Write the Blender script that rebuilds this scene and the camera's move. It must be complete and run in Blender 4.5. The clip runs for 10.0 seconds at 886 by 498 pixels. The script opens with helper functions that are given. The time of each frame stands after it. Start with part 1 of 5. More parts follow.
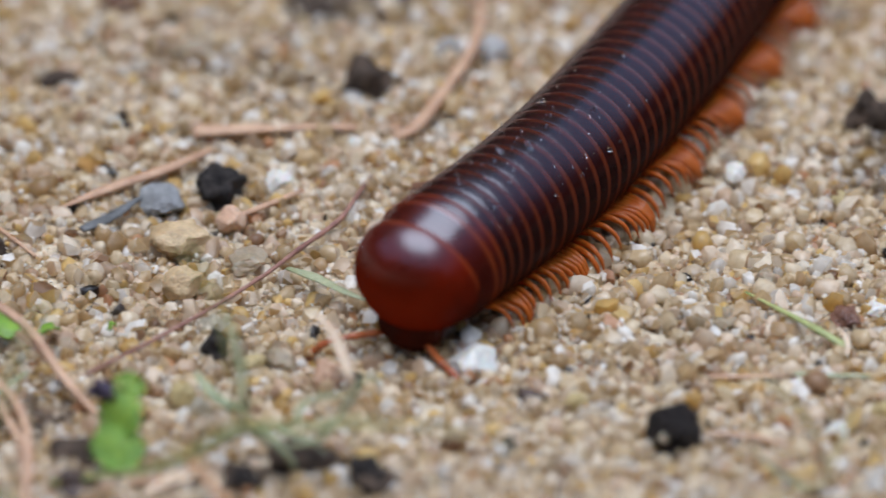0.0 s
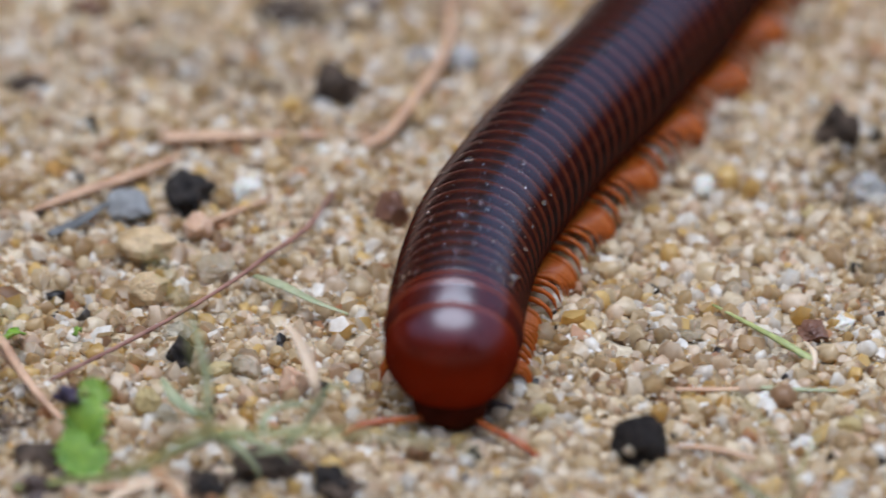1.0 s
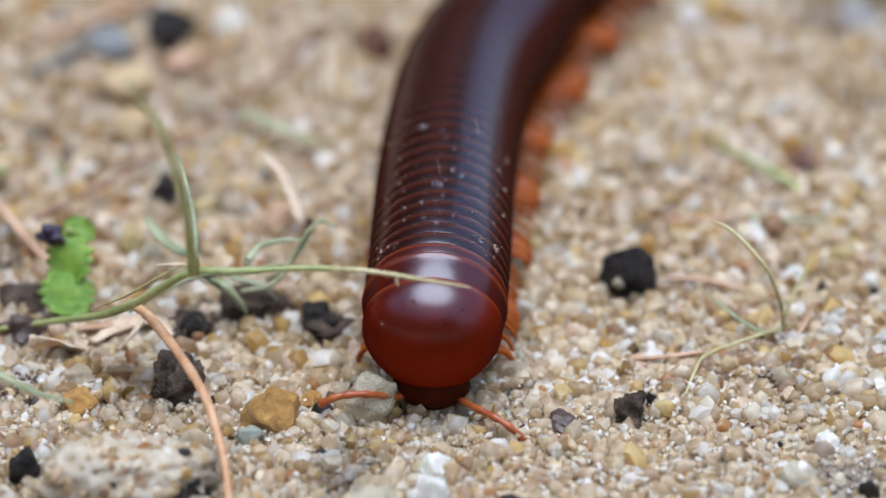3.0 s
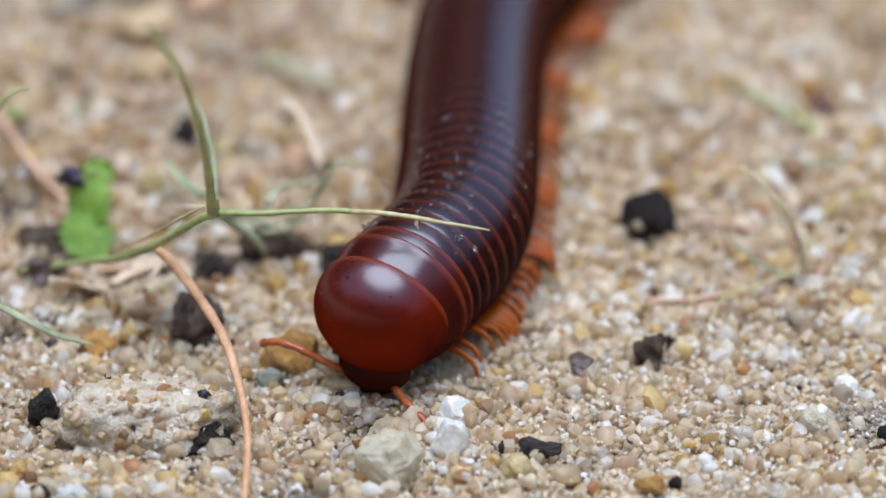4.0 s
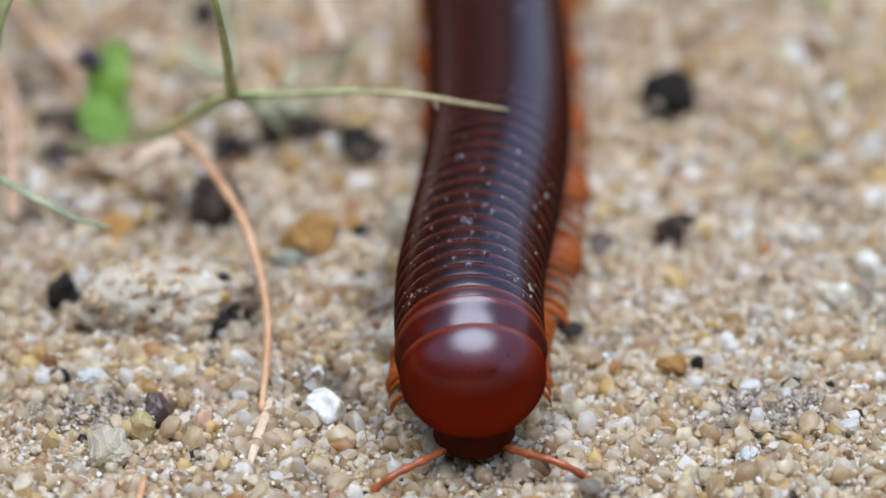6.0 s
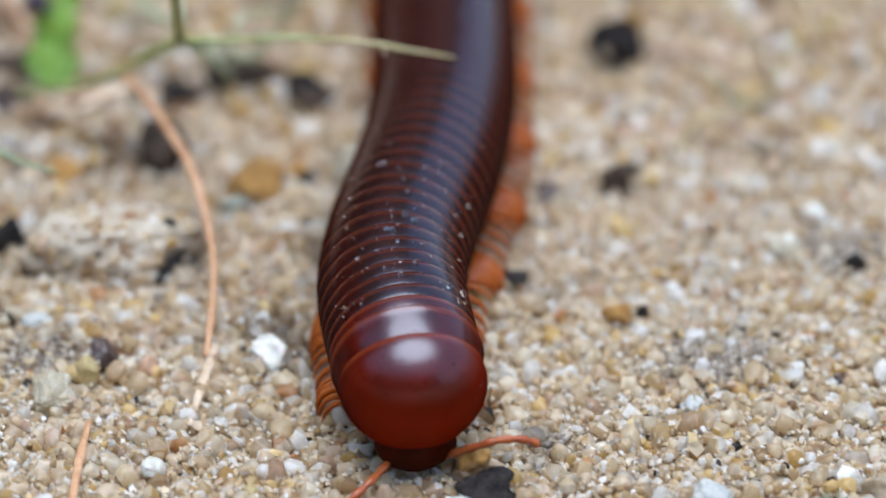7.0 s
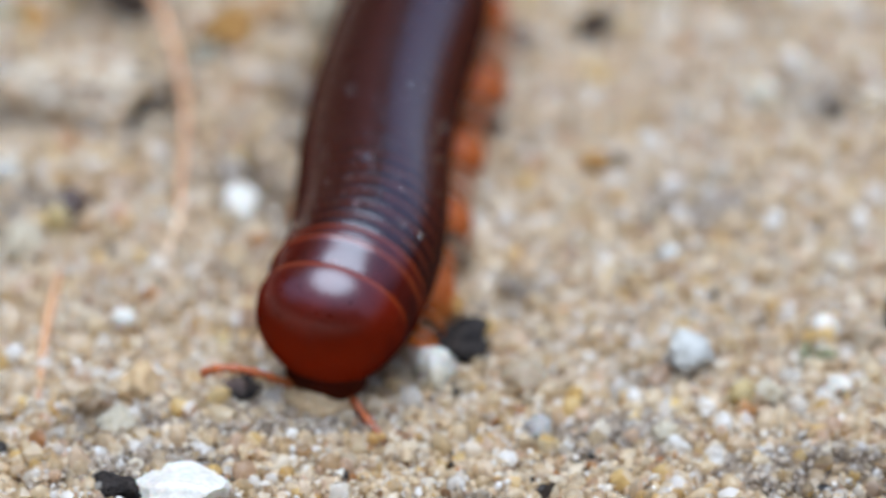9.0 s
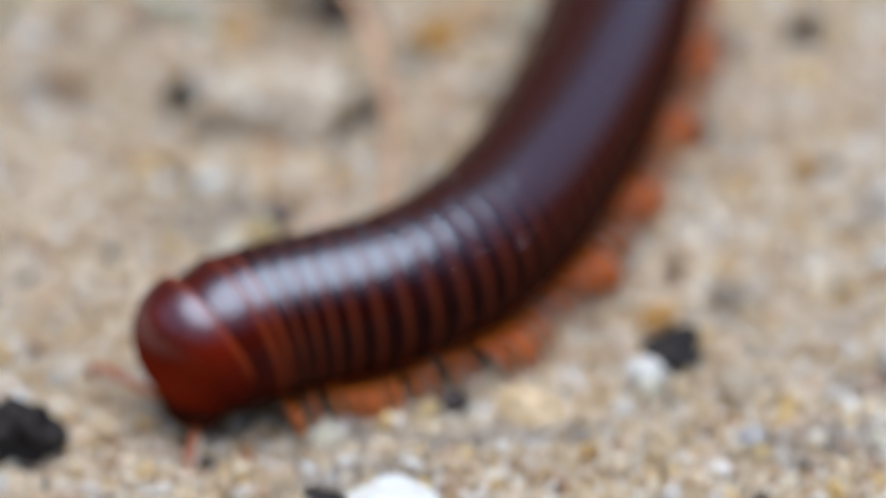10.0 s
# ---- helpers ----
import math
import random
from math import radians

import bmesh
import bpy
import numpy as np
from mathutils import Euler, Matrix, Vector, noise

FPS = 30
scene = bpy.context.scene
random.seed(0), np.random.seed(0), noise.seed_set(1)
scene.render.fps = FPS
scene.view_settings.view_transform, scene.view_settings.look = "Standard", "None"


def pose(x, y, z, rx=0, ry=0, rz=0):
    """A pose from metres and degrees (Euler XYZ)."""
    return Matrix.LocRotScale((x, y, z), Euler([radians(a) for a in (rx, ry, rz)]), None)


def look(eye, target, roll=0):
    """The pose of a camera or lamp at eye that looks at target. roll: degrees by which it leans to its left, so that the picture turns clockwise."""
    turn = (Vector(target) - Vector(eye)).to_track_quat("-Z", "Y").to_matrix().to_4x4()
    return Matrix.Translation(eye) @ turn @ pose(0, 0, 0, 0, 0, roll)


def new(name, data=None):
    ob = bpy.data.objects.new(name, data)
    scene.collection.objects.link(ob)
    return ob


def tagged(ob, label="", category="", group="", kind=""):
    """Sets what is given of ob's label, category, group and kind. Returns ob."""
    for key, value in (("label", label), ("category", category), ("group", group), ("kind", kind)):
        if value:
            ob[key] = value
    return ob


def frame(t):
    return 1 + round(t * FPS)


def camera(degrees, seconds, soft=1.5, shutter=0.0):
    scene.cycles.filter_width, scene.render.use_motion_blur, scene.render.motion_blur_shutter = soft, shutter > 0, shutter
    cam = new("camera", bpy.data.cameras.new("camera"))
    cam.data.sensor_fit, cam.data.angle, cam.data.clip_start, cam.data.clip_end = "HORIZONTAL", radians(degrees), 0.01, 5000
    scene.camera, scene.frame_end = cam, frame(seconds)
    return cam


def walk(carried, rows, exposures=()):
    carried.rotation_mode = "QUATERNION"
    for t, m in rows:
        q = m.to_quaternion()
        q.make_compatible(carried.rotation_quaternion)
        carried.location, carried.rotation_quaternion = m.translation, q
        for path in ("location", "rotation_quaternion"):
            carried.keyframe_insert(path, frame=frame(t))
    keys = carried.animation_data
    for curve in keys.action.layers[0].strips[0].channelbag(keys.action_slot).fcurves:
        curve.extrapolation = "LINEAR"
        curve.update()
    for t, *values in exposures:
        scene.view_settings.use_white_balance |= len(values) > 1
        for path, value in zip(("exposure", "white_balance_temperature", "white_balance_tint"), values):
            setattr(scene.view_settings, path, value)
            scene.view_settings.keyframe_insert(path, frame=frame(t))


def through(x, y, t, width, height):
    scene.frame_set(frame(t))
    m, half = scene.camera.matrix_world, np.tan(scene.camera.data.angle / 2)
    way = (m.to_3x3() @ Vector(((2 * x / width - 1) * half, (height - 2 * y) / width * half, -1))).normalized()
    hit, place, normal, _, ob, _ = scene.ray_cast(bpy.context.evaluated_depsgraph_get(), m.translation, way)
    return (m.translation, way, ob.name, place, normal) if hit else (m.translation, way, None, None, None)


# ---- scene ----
# camera: hand-held long lens over sand, half a metre from the animal
MM = 0.001
cam = camera(6.0, 10.0, soft=1.5, shutter=0.4)


def aim(y, z, pan, tilt, roll):
    """Camera pose: tilt below the horizon, pan to the right, roll, in degrees."""
    return pose(0, y, z, 90 - tilt, 0, -pan) @ pose(0, 0, 0, 0, 0, roll)


walk(cam, [
    (0, aim(-0.52465, 0.30291, -0.099, 28.351, -0.157)),
    (0.5, aim(-0.52377, 0.30240, -0.574, 28.335, -0.192)),
    (1, aim(-0.52347, 0.30223, 0.151, 28.283, 0.628)),
    (1.5, aim(-0.52365, 0.30233, 0.541, 28.413, 0.710)),
    (2, aim(-0.52144, 0.30105, 0.615, 28.980, 0.206)),
    (2.5, aim(-0.52026, 0.30037, 0.410, 29.232, -0.047)),
    (3, aim(-0.51925, 0.29979, 0.265, 29.401, -0.093)),
    (4.5, aim(-0.51932, 0.29983, 0.000, 30.000, -0.141)),
    (5, aim(-0.51841, 0.29930, -0.061, 30.221, -0.539)),
    (5.5, aim(-0.51746, 0.29876, -0.082, 30.442, -0.563)),
    (7, aim(-0.51773, 0.29891, 0.376, 30.956, 0.164)),
    (7.5, aim(-0.51741, 0.29873, 0.644, 31.281, 0.884)),
    (8, aim(-0.51706, 0.29853, 0.892, 31.602, 0.846)),
    (8.5, aim(-0.51489, 0.29727, 0.889, 31.805, 0.556)),
    (9, aim(-0.51263, 0.29597, 0.590, 32.001, 0.194)),
    (9.5, aim(-0.51046, 0.29472, -0.322, 31.941, -1.069)),
    (10, aim(-0.50686, 0.29264, -1.084, 31.943, -1.382)),
], [(0, 0.92, 6900, 14.5), (1, 0.95, 6900, 14.5), (1.5, 1.08, 6900, 14.5), (2.5, 1.20, 6800, 13), (5, 1.18, 6800, 12.5), (7, 1.21, 6700, 11.5), (9, 1.27, 6750, 12), (10, 1.23, 6750, 12.5)])
cam.data.dof.use_dof = True
cam.data.dof.aperture_fstop = 17.5

# ---- light: a bright hazy sky, cut by an unseen dark wall added round the sand ----
SUN_AZ, SUN_EL = 165.0, 86.0      # degrees clockwise from straight ahead, above the horizon
world = bpy.data.worlds.new("sky")
scene.world = world
world.use_nodes = True
wn = world.node_tree.nodes
wl = world.node_tree.links
sky = wn.new("ShaderNodeTexSky")
sky.sky_type = "NISHITA"
sky.sun_disc = False
sky.sun_elevation = radians(SUN_EL)
sky.sun_rotation = radians(SUN_AZ)
sky.air_density, sky.dust_density, sky.ozone_density = 1.0, 0.25, 1.0
wl.new(sky.outputs[0], wn["Background"].inputs[0])
wn["Background"].inputs[1].default_value = 0.115
lamp = bpy.data.lights.new("sun", "SUN")
lamp.energy, lamp.angle, lamp.color = 2.25, radians(56), (0.80, 0.925, 1.10)
sun = new("sun", lamp)
a, e = radians(SUN_AZ), radians(SUN_EL)
sun.matrix_world = look((math.sin(a) * math.cos(e), math.cos(a) * math.cos(e), math.sin(e)), (0, 0, 0))


# ---- materials ----
def mat(name, base=(0.5, 0.5, 0.5), rough=0.5, spec=0.5, sss=0.0, radius=(1, 0.5, 0.3), coat=0.0, transmission=0.0):
    m = bpy.data.materials.new(name)
    m.use_nodes = True
    p = m.node_tree.nodes["Principled BSDF"]
    p.inputs["Base Color"].default_value = (*base, 1)
    p.inputs["Roughness"].default_value = rough
    p.inputs["Specular IOR Level"].default_value = spec
    p.inputs["Subsurface Weight"].default_value = sss
    p.inputs["Subsurface Scale"].default_value = 0.6 * MM
    p.inputs["Subsurface Radius"].default_value = radius
    p.inputs["Coat Weight"].default_value = coat
    p.inputs["Coat Roughness"].default_value = 0.12
    p.inputs["Transmission Weight"].default_value = transmission
    return m


def nodes_of(m):
    return m.node_tree.nodes, m.node_tree.links, m.node_tree.nodes["Principled BSDF"]


def ramp(n, stops, mode="LINEAR"):
    r = n.new("ShaderNodeValToRGB")
    r.color_ramp.interpolation = mode
    els = r.color_ramp.elements
    while len(els) < len(stops):
        els.new(0.5)
    for el, (pos, col) in zip(els, stops):
        el.position, el.color = pos, (*col, 1)
    return r


def noise_tex(n, l, scale, detail=3.0, coord="Object"):
    """Noise in the thing's own space; scale in features per millimetre."""
    tc = n.new("ShaderNodeTexCoord")
    t = n.new("ShaderNodeTexNoise")
    t.inputs["Scale"].default_value = scale / MM
    t.inputs["Detail"].default_value = detail
    l.new(tc.outputs[coord], t.inputs["Vector"])
    return t


def mix(n, l, fac, a, b, mode="MIX"):
    x = n.new("ShaderNodeMix")
    x.data_type, x.blend_type = "RGBA", mode
    for sock, v in ((x.inputs[0], fac), (x.inputs[6], a), (x.inputs[7], b)):
        if isinstance(v, bpy.types.NodeSocket):
            l.new(v, sock)
        elif isinstance(v, tuple):
            sock.default_value = (*v, 1)
        else:
            sock.default_value = v
    return x.outputs[2]


def bump(n, l, p, height, strength, dist):
    b = n.new("ShaderNodeBump")
    b.inputs["Strength"].default_value = strength
    b.inputs["Distance"].default_value = dist * MM
    l.new(height, b.inputs["Height"])
    l.new(b.outputs[0], p.inputs["Normal"])


def mottled(name, dark, light, scale=1.2, rough=0.55, spec=0.4, bumps=0.5, dist=0.15, sss=0.0, third=None, coat=0.0):
    """Two-tone mineral or plant surface with grain at two scales."""
    m = mat(name, light, rough, spec, sss, coat=coat)
    n, l, p = nodes_of(m)
    big, fine = noise_tex(n, l, scale, 4), noise_tex(n, l, scale * 7, 3)
    stops = [(0.3, dark), (0.65, light)]
    if third:
        stops.append((0.8, third))
    r = ramp(n, stops)
    l.new(big.outputs[0], r.inputs[0])
    g = ramp(n, [(0.3, (0.72, 0.72, 0.72)), (0.7, (1, 1, 1))])
    l.new(fine.outputs[0], g.inputs[0])
    l.new(mix(n, l, 1.0, r.outputs[0], g.outputs[0], "MULTIPLY"), p.inputs["Base Color"])
    add = n.new("ShaderNodeMath")
    add.operation = "ADD"
    l.new(big.outputs[0], add.inputs[0])
    l.new(fine.outputs[0], add.inputs[1])
    bump(n, l, p, add.outputs[0], bumps, dist)
    return m


# colours of the grains: coarse honey-coloured sand further off, paler quartz sand close by
COARSE = [(0.0, (0.76, 0.582, 0.355)), (0.13, (0.86, 0.704, 0.485)), (0.26, (0.65, 0.45, 0.23)), (0.34, (0.79, 0.622, 0.39)),
          (0.46, (0.91, 0.77, 0.58)), (0.575, (0.64, 0.438, 0.235)), (0.60, (0.95, 0.89, 0.79)), (0.74, (0.80, 0.55, 0.21)),
          (0.81, (0.86, 0.684, 0.49)), (0.91, (0.77, 0.562, 0.38)), (0.958, (0.44, 0.256, 0.137)), (0.973, (0.61, 0.306, 0.145)), (0.990, (0.0745, 0.0612, 0.0524))]
PALE = [(0.0, (0.84, 0.69, 0.47)), (0.14, (0.91, 0.78, 0.58)), (0.26, (0.76, 0.59, 0.39)), (0.33, (0.87, 0.73, 0.51)),
        (0.44, (0.93, 0.84, 0.68)), (0.57, (0.97, 0.94, 0.88)), (0.73, (0.86, 0.65, 0.31)), (0.79, (0.90, 0.76, 0.57)),
        (0.90, (0.82, 0.64, 0.48)), (0.966, (0.54, 0.36, 0.21)), (0.979, (0.70, 0.39, 0.18)), (0.991, (0.10, 0.08, 0.066))]
WHITISH = [(0.0, (0.90, 0.79, 0.61)), (0.22, (0.95, 0.89, 0.77)), (0.42, (0.98, 0.96, 0.92)), (0.72, (0.86, 0.70, 0.46)), (0.86, (0.92, 0.82, 0.66)), (0.97, (0.40, 0.28, 0.19))]
DAMP = [(0.0, (0.46, 0.36, 0.27)), (0.28, (0.56, 0.45, 0.34)), (0.52, (0.36, 0.275, 0.21)), (0.68, (0.60, 0.49, 0.37)), (0.88, (0.74, 0.64, 0.51))]
EARTH = [(0.0, (0.17, 0.105, 0.066)), (0.3, (0.27, 0.18, 0.115)), (0.52, (0.10, 0.064, 0.044)), (0.70, (0.40, 0.28, 0.18)), (0.86, (0.66, 0.52, 0.36))]


def let_light_through(m, share):
    """Mix in light that passes through clear mineral."""
    n, l, p = nodes_of(m)
    clear = n.new("ShaderNodeBsdfTranslucent")
    l.new(p.inputs["Base Color"].links[0].from_socket, clear.inputs[0])
    both = n.new("ShaderNodeMixShader")
    both.inputs[0].default_value = share
    l.new(p.outputs[0], both.inputs[1])
    l.new(clear.outputs[0], both.inputs[2])
    l.new(both.outputs[0], n["Material Output"].inputs[0])


def grain_material(name, per_object, colours, through=0.5):
    m = mat(name, (0.6, 0.5, 0.35), 0.38, 0.55)
    n, l, p = nodes_of(m)
    if per_object:
        val = n.new("ShaderNodeObjectInfo").outputs["Random"]
    else:
        val = n.new("ShaderNodeNewGeometry").outputs["Random Per Island"]
    r = ramp(n, colours, "CONSTANT")
    l.new(val, r.inputs[0])
    t = noise_tex(n, l, 1.7, 3)
    g = ramp(n, [(0.3, (0.84, 0.80, 0.74)), (0.62, (1.0, 1.0, 1.0))])
    l.new(t.outputs[0], g.inputs[0])
    damp = noise_tex(n, l, 0.07, 3)                  # patches of damp silt
    d = ramp(n, [(0.31, (0.56, 0.50, 0.45)), (0.40, (1.0, 1.0, 1.0))])
    l.new(damp.outputs[0], d.inputs[0])
    own = mix(n, l, 1.0, r.outputs[0], g.outputs[0], "MULTIPLY")
    l.new(mix(n, l, 1.0, own, d.outputs[0], "MULTIPLY") if not per_object else own, p.inputs["Base Color"])
    rr = n.new("ShaderNodeMapRange")
    rr.inputs[3].default_value, rr.inputs[4].default_value = 0.12, 0.36
    l.new(val, rr.inputs[0])
    l.new(rr.outputs[0], p.inputs["Roughness"])
    odd = n.new("ShaderNodeMath")                    # some grains are clear, others milky
    odd.operation = "FRACT"
    many = n.new("ShaderNodeMath")
    many.operation = "MULTIPLY"
    many.inputs[1].default_value = 37.0
    l.new(val, many.inputs[0])
    l.new(many.outputs[0], odd.inputs[0])
    clear = ramp(n, [(0.35, (0.0, 0.0, 0.0)), (0.8, (0.6, 0.6, 0.6))])
    l.new(odd.outputs[0], clear.inputs[0])
    l.new(clear.outputs[0], p.inputs["Transmission Weight"])
    f = noise_tex(n, l, 6.0, 2)
    bump(n, l, p, f.outputs[0], 0.35, 0.08)
    let_light_through(m, through)
    return m


M_COARSE = grain_material("coarse_grains", False, COARSE, 0.48)
M_GRAINS = grain_material("pale_grains", False, PALE, 0.62)
M_GRAIN = grain_material("sand_grain", True, PALE, 0.5)
M_FINE = grain_material("fine_grains", False, WHITISH, 0.5)
M_DAMP = grain_material("damp_grains", False, DAMP, 0.3)
M_EARTH = grain_material("earth_crumbs", False, EARTH, 0.1)
M_SHEET = mottled("packed_sand", (0.50, 0.40, 0.27), (0.72, 0.60, 0.43), 1.0, 0.8, 0.2, 0.8, 0.2)
M_CONGLOMERATE = mottled("conglomerate", (0.56, 0.43, 0.29), (0.78, 0.65, 0.48), 0.7, 0.5, 0.4, 0.9, 0.3, third=(0.813, 0.72, 0.576))
M_SURROUND = mottled("dark_surround", (0.012, 0.020, 0.008), (0.035, 0.055, 0.02), 0.004, 0.8, 0.2, 0.3, 5.0)
M_QUARTZ = mottled("milky_quartz", (0.88, 0.74, 0.50), (0.95, 0.87, 0.68), 0.9, 0.16, 0.5, 0.6, 0.25)
M_WHITE = mottled("white_stone", (0.827, 0.765, 0.651), (0.933, 0.887, 0.781), 0.4, 0.35, 0.5, 0.3, 0.1, sss=0.3)
M_BLUEWHITE = mottled("pale_blue_quartz", (0.582, 0.568, 0.548), (0.768, 0.722, 0.651), 0.4, 0.35, 0.5, 0.3, 0.1, sss=0.3)
M_TAN = mottled("tan_stone", (0.398, 0.253, 0.122), (0.682, 0.472, 0.258), 0.6, 0.5, 0.4, 0.6, 0.2, sss=0.1, third=(0.776, 0.624, 0.429))
M_CREAM = mottled("cream_stone", (0.567, 0.422, 0.258), (0.776, 0.632, 0.445), 0.5, 0.4, 0.45, 0.5, 0.15, sss=0.2)
M_YELLOW = mottled("yellow_stone", (0.60, 0.43, 0.17), (0.80, 0.64, 0.33), 0.6, 0.35, 0.45, 0.4, 0.12)
M_ORANGE = mottled("ochre_stone", (0.42, 0.18, 0.040), (0.70, 0.37, 0.10), 1.4, 0.35, 0.5, 0.9, 0.35, third=(0.80, 0.54, 0.25))
M_PINK = mottled("pink_stone", (0.52, 0.278, 0.158), (0.7, 0.455, 0.302), 0.5, 0.45, 0.45, 0.4, 0.12, sss=0.15)
M_RED = mottled("red_brown_stone", (0.0952, 0.034, 0.0204), (0.231, 0.102, 0.0544), 0.6, 0.45, 0.4, 0.5, 0.15)
M_BROWN = mottled("brown_stone", (0.0437, 0.0238, 0.0171), (0.124, 0.0748, 0.0551), 0.7, 0.4, 0.45, 0.5, 0.15)
M_GREY = mottled("blue_grey_stone", (0.40, 0.385, 0.34), (0.58, 0.56, 0.49), 0.6, 0.45, 0.4, 0.6, 0.15, third=(0.66, 0.60, 0.48))
M_SLATE = mottled("slate", (0.16, 0.153, 0.145), (0.31, 0.30, 0.28), 0.5, 0.5, 0.3, 0.6, 0.15)
M_CHAR = mottled("charcoal", (0.010, 0.008, 0.007), (0.060, 0.046, 0.038), 0.9, 0.62, 0.2, 1.0, 0.4)
M_BLACK = mottled("black_pebble", (0.012, 0.0088, 0.0072), (0.048, 0.034, 0.027), 1.6, 0.6, 0.2, 1.0, 0.4)
M_SOIL = mottled("dark_soil", (0.035, 0.022, 0.014), (0.15, 0.098, 0.066), 0.8, 0.75, 0.25, 1.0, 0.35)
M_MOSSY = mottled("grey_green_stone", (0.224, 0.231, 0.17), (0.354, 0.354, 0.286), 1.2, 0.6, 0.3, 0.5, 0.12)
M_STRAW = mottled("dry_straw", (0.398, 0.211, 0.122), (0.625, 0.379, 0.23), 0.5, 0.55, 0.35, 0.5, 0.08, sss=0.1)
M_PALE = mottled("bleached_leaf", (0.548, 0.371, 0.236), (0.756, 0.573, 0.401), 0.6, 0.55, 0.3, 0.4, 0.06, sss=0.15)
M_ROOT = mottled("orange_root", (0.492, 0.228, 0.0999), (0.7, 0.397, 0.215), 0.8, 0.5, 0.4, 0.5, 0.06, sss=0.15)
M_PURPLE = mottled("purple_stem", (0.189, 0.0759, 0.0572), (0.379, 0.186, 0.129), 0.5, 0.5, 0.4, 0.4, 0.06)
M_STEM = mottled("green_stem", (0.20, 0.24, 0.065), (0.42, 0.43, 0.17), 0.35, 0.45, 0.4, 0.4, 0.05, sss=0.1, third=(0.45, 0.34, 0.16))
M_TIP = mottled("dry_stem_tip", (0.36, 0.31, 0.12), (0.58, 0.48, 0.25), 0.4, 0.5, 0.35, 0.4, 0.05)
M_BLADE = mottled("grey_green_blade", (0.189, 0.219, 0.0999), (0.398, 0.397, 0.23), 0.4, 0.45, 0.4, 0.4, 0.05, sss=0.15)
M_LEAF = mottled("fresh_leaf", (0.085, 0.20, 0.018), (0.23, 0.38, 0.045), 0.8, 0.45, 0.4, 0.6, 0.12, sss=0.2, third=(0.32, 0.42, 0.09))
M_BUD = mottled("purple_bud", (0.0238, 0.0136, 0.0306), (0.0748, 0.0476, 0.0816), 1.0, 0.5, 0.4, 0.6, 0.1)
M_WOOD = mottled("weathered_wood", (0.0721, 0.0694, 0.0632), (0.201, 0.194, 0.183), 0.7, 0.6, 0.3, 0.6, 0.12)

for clear_stone, share_through in ((M_QUARTZ, 0.28), (M_WHITE, 0.25), (M_CREAM, 0.35), (M_YELLOW, 0.35), (M_BLUEWHITE, 0.35), (M_CONGLOMERATE, 0.15)):
    let_light_through(clear_stone, share_through)
for clear_stone, clear in ((M_QUARTZ, 0.35), (M_YELLOW, 0.12), (M_BLUEWHITE, 0.35), (M_CREAM, 0.3)):
    clear_stone.node_tree.nodes["Principled BSDF"].inputs["Transmission Weight"].default_value = clear


